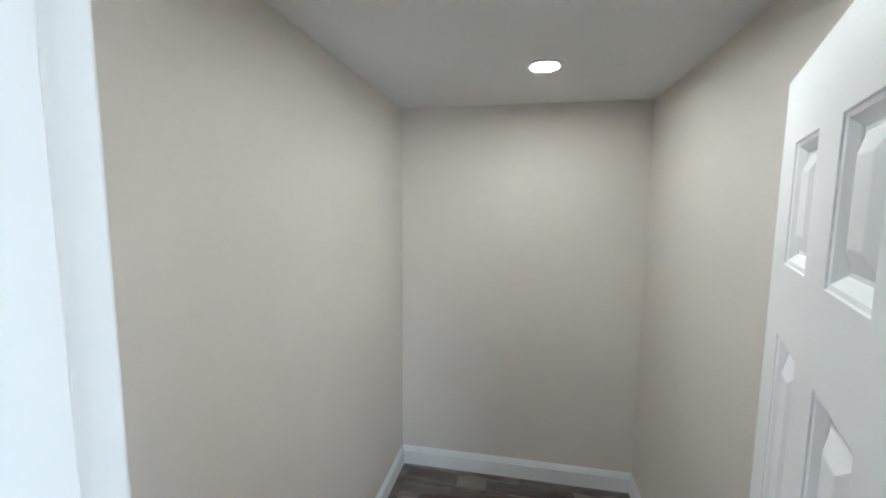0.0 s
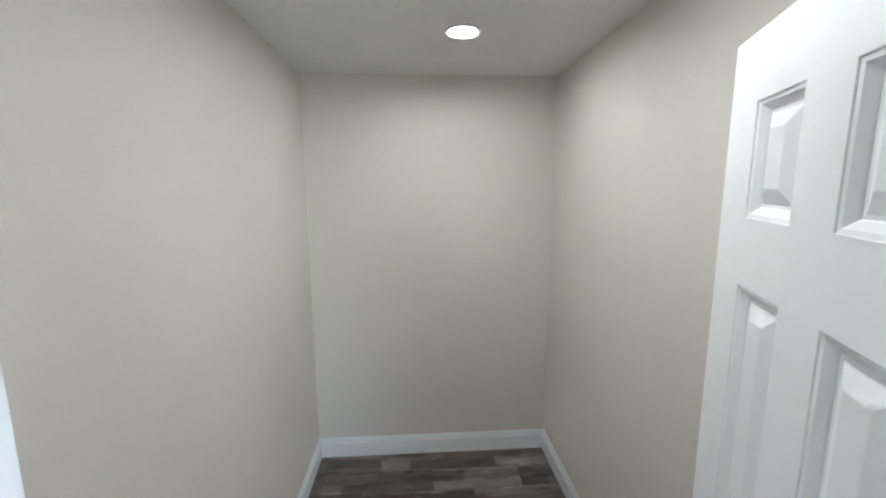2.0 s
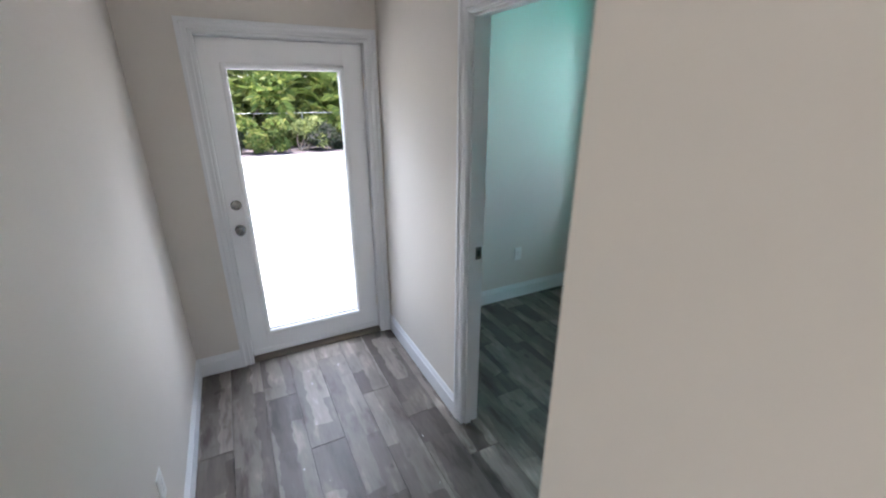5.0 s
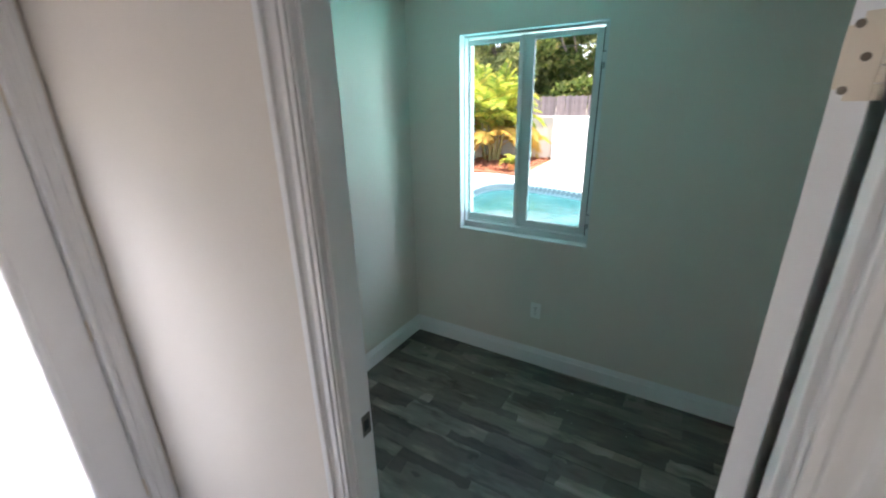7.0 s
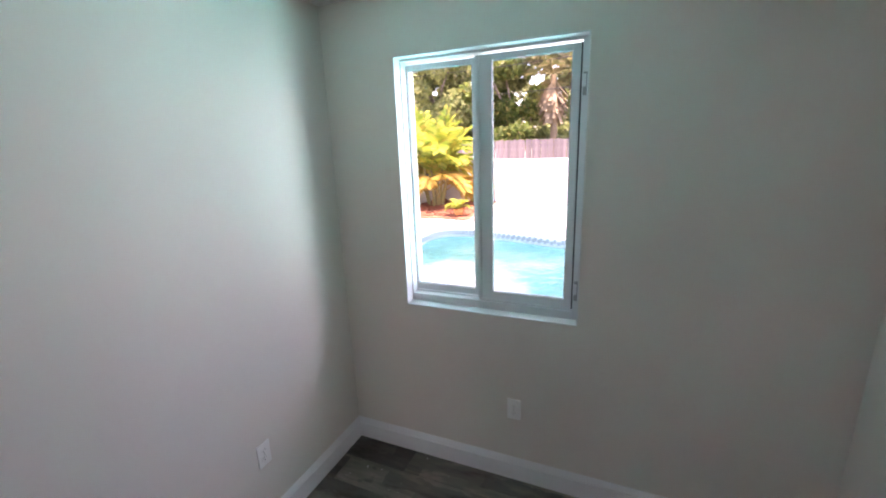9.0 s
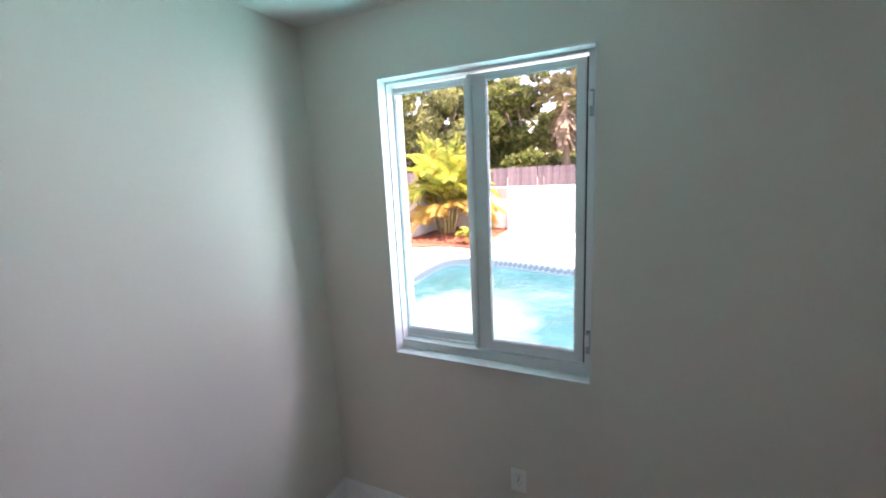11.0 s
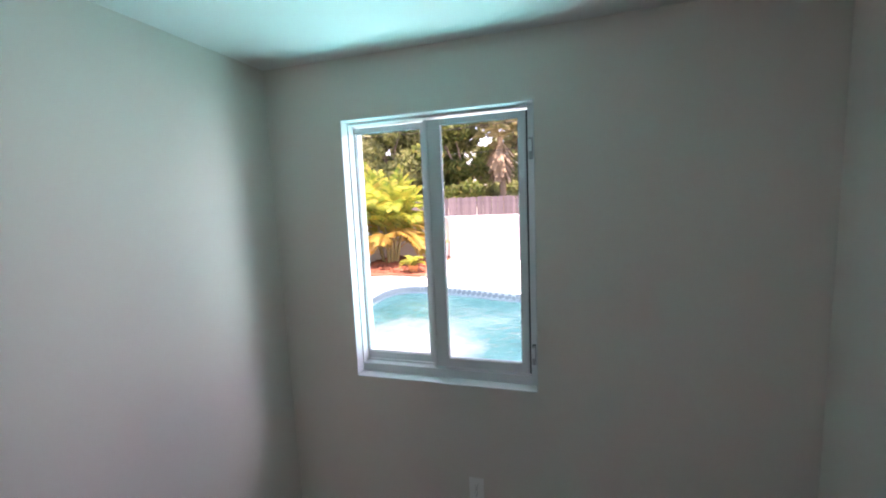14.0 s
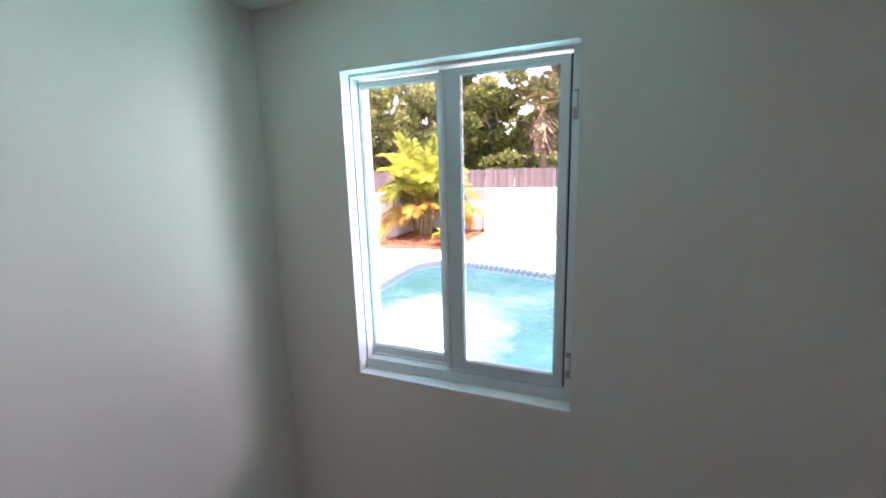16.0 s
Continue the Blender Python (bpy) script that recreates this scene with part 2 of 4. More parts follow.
CABLE = Mat("cable_black", (0.03, 0.03, 0.03), 0.6).m
GALV = metal("galvanised_rail", (0.30, 0.31, 0.31), 0.5)


def leaf_mat(name, stops, gloss=0.45):
    """Leaves: each island takes its own tone, with some light let through."""
    m = Mat(name, stops[0][1], gloss, spec=0.4)
    g = m.node("ShaderNodeNewGeometry")
    tone = m.ramp(g.outputs["Random Per Island"], stops)
    patch = m.ramp(m.noise(0.9, 3, m.coords()), [(0.3, (0.7, 0.7, 0.7)), (0.7, (1.15, 1.15, 1.1))])
    col = m.mix(1.0, tone, patch, "MULTIPLY")
    m.color(col)
    tr = m.node("ShaderNodeBsdfTranslucent")
    m.link(col, tr.inputs["Color"])
    mixs = m.node("ShaderNodeMixShader", Fac=0.58)
    m.link(m.b.outputs["BSDF"], mixs.inputs[1])
    m.link(tr.outputs["BSDF"], mixs.inputs[2])
    m.link(mixs.outputs["Shader"], m.t.nodes["Material Output"].inputs["Surface"])
    return m.m


# LEAF tones are lifted and blued to put haze and glare into the crowns
LEAF = leaf_mat("broad_leaf_green_hazed", [(0.0, (0.15, 0.19, 0.08)), (0.5, (0.26, 0.31, 0.12)), (0.85, (0.37, 0.41, 0.17)), (1.0, (0.44, 0.43, 0.21))])
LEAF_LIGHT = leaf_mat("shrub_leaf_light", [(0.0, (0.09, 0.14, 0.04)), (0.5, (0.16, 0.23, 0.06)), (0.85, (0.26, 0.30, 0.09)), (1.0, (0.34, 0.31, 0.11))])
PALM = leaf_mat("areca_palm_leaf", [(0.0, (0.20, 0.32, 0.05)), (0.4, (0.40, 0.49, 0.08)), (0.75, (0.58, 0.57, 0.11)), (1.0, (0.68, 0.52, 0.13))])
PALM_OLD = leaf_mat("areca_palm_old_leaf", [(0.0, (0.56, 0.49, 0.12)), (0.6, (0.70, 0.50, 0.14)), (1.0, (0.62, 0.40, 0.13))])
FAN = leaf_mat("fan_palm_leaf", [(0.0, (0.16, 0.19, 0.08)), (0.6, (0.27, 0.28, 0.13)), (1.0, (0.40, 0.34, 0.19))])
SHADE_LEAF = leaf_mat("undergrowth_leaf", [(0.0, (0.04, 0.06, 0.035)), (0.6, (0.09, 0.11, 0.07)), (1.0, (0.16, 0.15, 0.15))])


# ---- mesh helpers ----
def box(bm, x0, y0, z0, x1, y1, z1):
    m = Matrix.LocRotScale(((x0 + x1) / 2, (y0 + y1) / 2, (z0 + z1) / 2), None, (abs(x1 - x0), abs(y1 - y0), abs(z1 - z0)))
    return bmesh.ops.create_cube(bm, size=1, matrix=m)["verts"]


def bevelled(x0, y0, z0, x1, y1, z1, r=0.003, seg=2):
    bm = bmesh.new()
    box(bm, x0, y0, z0, x1, y1, z1)
    bmesh.ops.bevel(bm, geom=bm.edges[:], offset=r, segments=seg, profile=0.7, affect="EDGES")
    return bm


def rod(bm, a, b, r0, r1=None, seg=12):
    a, b = Vector(a), Vector(b)
    d = b - a
    m = Matrix.Translation((a + b) / 2) @ d.to_track_quat("Z", "Y").to_matrix().to_4x4()
    bmesh.ops.create_cone(bm, cap_ends=True, segments=seg, radius1=r0, radius2=r0 if r1 is None else r1, depth=d.length, matrix=m)


def lathe(profile, seg=24):
    """A turned shape about z from (radius, height) pairs."""
    bm = bmesh.new()
    rings = []
    for r, z in profile:
        rings.append([bm.verts.new((max(r, 1e-4) * math.cos(2 * math.pi * i / seg), max(r, 1e-4) * math.sin(2 * math.pi * i / seg), z)) for i in range(seg)])
    for a, b in zip(rings, rings[1:]):
        for i in range(seg):
            bm.faces.new((a[i], a[(i + 1) % seg], b[(i + 1) % seg], b[i]))
    bm.faces.new(list(reversed(rings[0])))
    bm.faces.new(rings[-1])
    bmesh.ops.recalc_face_normals(bm, faces=bm.faces[:])
    return bm


def sweep(profile, a, b, out, up=(0, 0, 1)):
    """A moulding: profile points (outwards, upwards) carried from a to b."""
    bm = bmesh.new()
    a, b, out, up = Vector(a), Vector(b), Vector(out), Vector(up)
    ends = [[bm.verts.new(p + out * o + up * u) for o, u in profile] for p in (a, b)]
    n = len(profile)
    for i in range(n):
        bm.faces.new((ends[0][i], ends[0][(i + 1) % n], ends[1][(i + 1) % n], ends[1][i]))
    bm.faces.new(ends[0])
    bm.faces.new(list(reversed(ends[1])))
    bmesh.ops.recalc_face_normals(bm, faces=bm.faces[:])
    return bm


def mesh_of(name, bm, material, smooth=False):
    me = bpy.data.meshes.new(name)
    bm.to_mesh(me)
    bm.free()
    me.materials.append(material)
    if smooth:
        for p in me.polygons:
            p.use_smooth = True
        me.set_sharp_from_angle(angle=radians(35))
    return me


def part(name, bm, material, parent=None, label="", smooth=False):
    ob = new(name, mesh_of(name, bm, material, smooth))
    ob.parent = parent
    return tagged(ob, label)


def thing(name, at, label, category, group="", kind=""):
    ob = new(name)
    ob.empty_display_size = 0.1
    ob.matrix_basis = at if isinstance(at, Matrix) else pose(*at)
    return tagged(ob, label, category, group, kind)


def slab(name, boxes, material, label="", category="", r=0.0):
    bm = bmesh.new()
    for b in boxes:
        box(bm, *b)
    ob = new(name, mesh_of(name, bm, material))
    return tagged(ob, label, category, kind="structure")


# ---- plan ----
CEIL_Z = 2.45
HALL_L, HALL_R = -1.343, 0.0          # hall walls
ROOM_W, WIN_X, OUT_X = 0.09, 1.93, 2.135  # room side of door wall, window wall, outside
ROOM_S, CL_N, CL_S = -2.30, -2.432, -3.956
CF_OUT, CF_IN, CF_END = -0.559, -0.444, -2.359  # closet front wall
OUT_Y = 0.20
RD = (-1.925, -1.15)                  # room door opening
CD = (-3.505, -2.905)                 # closet door opening
ED = (-1.008, -0.088)                 # glazed door opening
WY, WZ = (-1.281, -0.399), (0.937, 2.178)
HEAD = 2.05
LIV_W, LIV_N, LIV_S = -4.6, -2.6, -6.4

# ---- walls ----
J = 0.019
slab("wall_north", [(-1.46, 0, -0.1, ED[0] - J, OUT_Y, CEIL_Z), (ED[1] + J, 0, -0.1, OUT_X, OUT_Y, CEIL_Z), (ED[0] - J, 0, HEAD + J, ED[1] + J, OUT_Y, CEIL_Z)],
     WALL, "greige painted wall beside the glazed back door", "wall")
slab("wall_east", [(WIN_X, WY[1], -0.1, OUT_X, 0, CEIL_Z), (WIN_X, CL_S - 0.11, -0.1, OUT_X, WY[0], CEIL_Z),
                   (WIN_X, WY[0], -0.1, OUT_X, WY[1], WZ[0]), (WIN_X, WY[0], WZ[1], OUT_X, WY[1], CEIL_Z)],
     WALL, "greige painted outer wall with the window opening", "wall")
slab("wall_room_door", [(HALL_R, RD[1] + J, -0.1, ROOM_W, 0, CEIL_Z), (HALL_R, ROOM_S, -0.1, ROOM_W, RD[0] - J, CEIL_Z),
                        (HALL_R, RD[0] - J, HEAD + J, ROOM_W, RD[1] + J, CEIL_Z)], WALL, "greige painted hall wall with the bedroom doorway", "wall")
slab("wall_partition", [(CF_OUT, CL_N, -0.1, HALL_R, CF_END, CEIL_Z), (HALL_R, CL_N, -0.1, WIN_X, ROOM_S, CEIL_Z)],
     WALL, "greige painted partition between closet and room", "wall")
slab("wall_closet_front", [(CF_OUT, CD[1] + J, -0.1, CF_IN, CL_N, CEIL_Z), (CF_OUT, LIV_S, -0.1, CF_IN, CD[0] - J, CEIL_Z),
                           (CF_OUT, CD[0] - J, HEAD + J, CF_IN, CD[1] + J, CEIL_Z)], WALL, "greige painted wall with the closet doorway", "wall")
slab("wall_closet_south", [(CF_IN, CL_S - 0.11, -0.1, WIN_X, CL_S, CEIL_Z)], WALL, "greige painted closet side wall", "wall")
slab("wall_hall_west", [(HALL_L - 0.117, LIV_N, -0.1, HALL_L, 0, CEIL_Z)], WALL, "pale greige painted hall wall with an outlet", "wall")
# unseen, made-up living area; its two openings exist to let light in
slab("wall_living_north", [(LIV_W, LIV_N, -0.1, HALL_L - 0.117, LIV_N + 0.12, CEIL_Z)], WALL, "plain greige painted wall", "wall")
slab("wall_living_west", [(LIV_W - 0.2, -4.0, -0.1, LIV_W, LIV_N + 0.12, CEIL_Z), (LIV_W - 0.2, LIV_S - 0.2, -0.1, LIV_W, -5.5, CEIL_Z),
                          (LIV_W - 0.2, -5.5, -0.1, LIV_W, -4.0, 0.1), (LIV_W - 0.2, -5.5, 2.25, LIV_W, -4.0, CEIL_Z)], WALL, "unseen plain greige wall with an opening added for light", "wall")
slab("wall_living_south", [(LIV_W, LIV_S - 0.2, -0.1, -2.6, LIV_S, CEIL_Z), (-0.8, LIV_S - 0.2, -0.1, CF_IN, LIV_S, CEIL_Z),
                           (-2.6, LIV_S - 0.2, -0.1, -0.8, LIV_S, 0.1), (-2.6, LIV_S - 0.2, 2.25, -0.8, LIV_S, CEIL_Z)], WALL, "unseen plain greige wall with a wide opening added for light", "wall")
slab("ceiling", [(LIV_W - 0.2, LIV_S - 0.2, CEIL_Z, OUT_X, OUT_Y, CEIL_Z + 0.12)], CEIL, "flat white painted ceiling", "ceiling")
# unseen; overhang depths are set to keep sun off window and shade the doorstep
slab("roof", [(LIV_W - 0.7, LIV_S - 0.7, CEIL_Z + 0.124, OUT_X + 0.5, OUT_Y + 0.12, CEIL_Z + 0.26)], ROOFING, "unseen flat roof, overhang added to shade the window and doorstep", "roof")
floor = slab("floor", [(LIV_W, LIV_S, -0.1, OUT_X - 0.1, OUT_Y - 0.02, -0.004)], SUBFLOOR, "grey-brown wood-look vinyl plank floor", "floor")

# ---- baseboards ----
BASE = [(0, 0), (0.014, 0), (0.014, 0.097), (0.0095, 0.1005), (0.0095, 0.104), (0.0125, 0.107), (0.0115, 0.113), (0.0065, 0.120), (0.005, 0.128), (0.003, 0.132), (0, 0.132)]


def baseboard(a, b, out):
    ob = new("baseboard", mesh_of("baseboard", sweep(BASE, (*a, 0), (*b, 0), (*out, 0)), TRIM, True))
    tagged(ob, "white painted baseboard with a moulded top edge", "baseboard", "baseboards", "structure")


for a, b, out in [
        ((WIN_X, CL_S), (WIN_X, CL_N), (-1, 0)), ((CF_IN, CL_N), (WIN_X, CL_N), (0, -1)), ((CF_IN, CL_S), (WIN_X, CL_S), (0, 1)),
        ((CF_IN, CL_N), (CF_IN, CD[1] + 0.076), (1, 0)), ((CF_IN, CL_S), (CF_IN, CD[0] - 0.076), (1, 0)),
        ((ROOM_W, 0), (WIN_X, 0), (0, -1)), ((WIN_X, ROOM_S), (WIN_X, 0), (-1, 0)), ((ROOM_W, ROOM_S), (WIN_X, ROOM_S), (0, 1)),
        ((ROOM_W, RD[1] + 0.076), (ROOM_W, 0), (1, 0)), ((ROOM_W, ROOM_S), (ROOM_W, RD[0] - 0.076), (1, 0)),
        ((HALL_R, RD[1] + 0.076), (HALL_R, 0), (-1, 0)), ((HALL_R, CF_END), (HALL_R, RD[0] - 0.076), (-1, 0)),
        ((HALL_L, LIV_N), (HALL_L, 0), (1, 0)), ((HALL_L, 0), (ED[0] - 0.076, 0), (0, -1)), ((CF_OUT, CF_END), (HALL_R, CF_END), (0, 1)),
        ((CF_OUT, CD[1] + 0.076), (CF_OUT, CF_END), (-1, 0)), ((CF_OUT, LIV_S), (CF_OUT, CD[0] - 0.076), (-1, 0))]:
    baseboard(a, b, out)

# ---- door frames ----
CASING = [(0, 0), (0.0085, 0), (0.0100, 0.0015), (0.0100, 0.0110), (0.0065, 0.0125), (0.0065, 0.0145), (0.0118, 0.0175), (0.0120, 0.0235),
          (0.0100, 0.0330), (0.0106, 0.0420), (0.0122, 0.0465), (0.0165, 0.0495), (0.0182, 0.0525), (0.0182, 0.0675), (0.0165, 0.0700), (0, 0.0700)]


def casing_leg(a, b, out, across, ma, mb):
    """One casing board with mitred ends."""
    a, b, out, across = Vector(a), Vector(b), Vector(out), Vector(across)
    d = (b - a).normalized()
    bm = bmesh.new()
    ends = [[bm.verts.new(p + out * o + across * u + d * (m * u)) for o, u in CASING] for p, m in ((a, ma), (b, mb))]
    n = len(CASING)
    for i in range(n):
        bm.faces.new((ends[0][i], ends[0][(i + 1) % n], ends[1][(i + 1) % n], ends[1][i]))
    bm.faces.new(ends[0])
    bm.faces.new(list(reversed(ends[1])))
    bmesh.ops.recalc_face_normals(bm, faces=bm.faces[:])
    return bm


def door_frame(name, label, along, lo, hi, f0, f1, stop, sides):
    """Jambs, stops and casings of an opening. along: 'y' or 'x'; f0..f1: the wall's faces; stop: span of the stop across the wall."""
    ob = thing(name, (0, 0, 0), label, "door frame", kind="structure")

    def p(a, c, z):
        return (c, a, z) if along == "y" else (a, c, z)

    def bx(a0, c0, z0, a1, c1, z1):
        return bevelled(*p(a0, c0, z0), *p(a1, c1, z1), 0.0015, 1)

    g = 0.004
    part("jamb", bx(lo - J, f0 - g, 0, lo, f1 + g, HEAD), TRIM, ob)
    part("jamb", bx(hi, f0 - g, 0, hi + J, f1 + g, HEAD), TRIM, ob)
    part("head_jamb", bx(lo - J, f0 - g, HEAD, hi + J, f1 + g, HEAD + J), TRIM, ob)
    part("stop", bx(lo - 0.001, stop[0], 0, lo + 0.011, stop[1], HEAD), TRIM, ob)
    part("stop", bx(hi - 0.011, stop[0], 0, hi + 0.001, stop[1], HEAD), TRIM, ob)
    part("head_stop", bx(lo + 0.011, stop[0], HEAD - 0.011, hi - 0.011, stop[1], HEAD + 0.001), TRIM, ob)
    r = 0.005
    for c, sgn in sides:
        o = p(0, sgn, 0)
        part("casing", casing_leg(p(lo - r, c, 0), p(lo - r, c, HEAD + r), o, p(-1, 0, 0), 0, 1), TRIM, ob)
        part("casing", casing_leg(p(hi + r, c, 0), p(hi + r, c, HEAD + r), o, p(1, 0, 0), 0, 1), TRIM, ob)
        part("head_casing", casing_leg(p(lo - r, c, HEAD + r), p(hi + r, c, HEAD + r), o, (0, 0, 1), -1, 1), TRIM, ob)
    return ob


frame_room = door_frame("door_frame_room", "white painted door frame with moulded casing", "y", *RD, HALL_R, ROOM_W, (0.012, 0.048), [(HALL_R, -1), (ROOM_W, 1)])
frame_closet = door_frame("door_frame_closet", "white painted closet door frame with moulded casing", "y", *CD, CF_OUT, CF_IN, (-0.535, -0.485), [(CF_OUT, -1), (CF_IN, 1)])
frame_back = door_frame("door_frame_back", "white painted back door frame with moulded casing", "x", *ED, 0.0, OUT_Y, (0.10, 0.14), [(0.0, -1)])
bm = bevelled(0.052, RD[1] - 0.0015, 0.995, 0.088, RD[1] + 0.001, 1.06, 0.001, 1)
strike = part("strike_plate", bm, STRIKE, frame_room, "dark metal strike plate let into the jamb")
# a dark piece on the plate stands in for the shaded latch hole
bm = bevelled(0.062, RD[1] - 0.0025, 1.012, 0.080, RD[1] - 0.0012, 1.043, 0.0004, 1)
part("latch_hole_shade", bm, DARK, strike)


# ---- doors ----
def six_panel_door(name, w, h, t, m, label):
    """A moulded six-panel slab. Local x runs from the hinge edge, y through the thickness (0 is the knuckle face), z up from its foot."""
    ob = thing(name, m, label, "door")
    st, mu = 0.105, 0.09
    pw = (w - 2 * st - mu) / 2
    rows = [(0.235, 0.84), (1.04, 1.625), (1.732, 1.925)]
    cols = [(st, st + pw), (st + pw + mu, w - st)]
    bm = bmesh.new()
    box(bm, 0, 0, 0, st, t, h)
    box(bm, w - st, 0, 0, w, t, h)
    zs = [0] + [z for r in rows for z in r] + [h]
    for i in range(0, len(zs), 2):
        box(bm, st, 0, zs[i], w - st, t, zs[i + 1])
    for z0, z1 in rows:
        box(bm, st + pw, 0, z0, st + pw + mu, t, z1)
    bmesh.ops.remove_doubles(bm, verts=bm.verts[:], dist=1e-5)
    part("slab", bm, DOORP, ob)
    for z0, z1 in rows:
        for x0, x1 in cols:
            bm = bmesh.new()
            rings = [(0.0, 0.0), (0.003, 0.0), (0.0045, 0.0022), (0.010, 0.0034), (0.0195, 0.0115), (0.0215, 0.0140), (0.0265, 0.0140), (0.0505, 0.0030), (0.0525, 0.0025)]
            for face in (0, 1):
                prev = None
                for ins, dep in rings:
                    y = dep if face == 0 else t - dep
                    ring = [bm.verts.new(c) for c in ((x0 + ins, y, z0 + ins), (x1 - ins, y, z0 + ins), (x1 - ins, y, z1 - ins), (x0 + ins, y, z1 - ins))]
                    if prev:
                        for i in range(4):
                            bm.faces.new((prev[i], prev[(i + 1) % 4], ring[(i + 1) % 4], ring[i]))
                    prev = ring
                bm.faces.new(prev)
            bmesh.ops.recalc_face_normals(bm, faces=bm.faces[:])
            part("panel", bm, DOORP, ob)
    return ob


def knob_set(parent, x, z, t, mat, faces=(0, 1)):
    """Round knob with rosette on each face of a slab."""
    for face in faces:
        turn = pose(x, 0 if face == 0 else t, z, 90 if face == 0 else -90)
        rose = part("rosette", lathe([(0.0, 0.0), (0.032, 0.0), (0.032, 0.004), (0.028, 0.009), (0.018, 0.011), (0.0, 0.011)]), mat, parent, "satin nickel rosette", True)
        rose.matrix_basis = turn
        k = part("knob", lathe([(0.0, 0.010), (0.012, 0.010), (0.011, 0.026), (0.014, 0.032), (0.024, 0.038), (0.0275, 0.046), (0.027, 0.055), (0.022, 0.062), (0.012, 0.065), (0.0, 0.0655)]), mat, parent, "satin nickel knob", True)
        k.matrix_basis = turn


def butt_hinge(parent, m):
    """Two leaves, a knuckle and screws; local x across the leaf, z up."""
    leaf = bmesh.new()
    box(leaf, 0.0, -0.0012, -0.044, 0.034, 0.0012, 0.044)
    vert = [e for e in leaf.edges if abs(e.verts[0].co.y - e.verts[1].co.y) > 0.001 and e.verts[0].co.x > 0.02]
    bmesh.ops.bevel(leaf, geom=vert, offset=0.012, segments=5, affect="EDGES")
    h = part("hinge", leaf, STEEL, parent, "steel butt hinge")
    h.matrix_basis = m
    k = bmesh.new()
    for i in range(5):
        rod(k, (-0.004, -0.004, -0.044 + i * 0.0176 + 0.0004), (-0.004, -0.004, -0.044 + (i + 1) * 0.0176 - 0.0004), 0.0055)
    part("knuckle", k, STEEL, h, smooth=True)
    for x, z in ((0.024, 0.033), (0.012, 0.0), (0.024, -0.033)):
        s = bmesh.new()
        rod(s, (x, 0.0018, z), (x, -0.0018, z), 0.0046, 0.0046)
        part("screw", s, BRONZE, h)
    return h


# bedroom door, swung wide into the room on the far jamb
PIN = (ROOM_W + 0.012, RD[0] + 0.013)
room_door = six_panel_door("bedroom_door", 0.762, 2.03, 0.035, pose(PIN[0], PIN[1], 0.012, 0, 0, -28.5), "white six-panel door standing open against the room wall")
for z in (0.25, 1.12, 1.83):
    butt_hinge(room_door, pose(-0.001, 0.001, z, 0, 0, 90))

# closet door, swung into the closet
closet_door = six_panel_door("closet_door", 0.594, 2.034, 0.035, pose(-0.447, -3.503, 0.012, 0, 0, -20.3), "white six-panel door standing open into the closet")
knob_set(closet_door, 0.594 - 0.06, 0.98, 0.035, NICKEL)
part("latch_plate", bevelled(0.5935, 0.006, 0.953, 0.5952, 0.029, 1.01, 0.0005, 1), NICKEL, closet_door, "nickel latch plate on the door edge")
part("latch", bevelled(0.594, 0.011, 0.972, 0.603, 0.024, 0.99, 0.002, 2), NICKEL, closet_door)
for z in (0.25, 1.03, 1.79):
    butt_hinge(closet_door, pose(0.0, 0.001, z, 0, 0, 90))


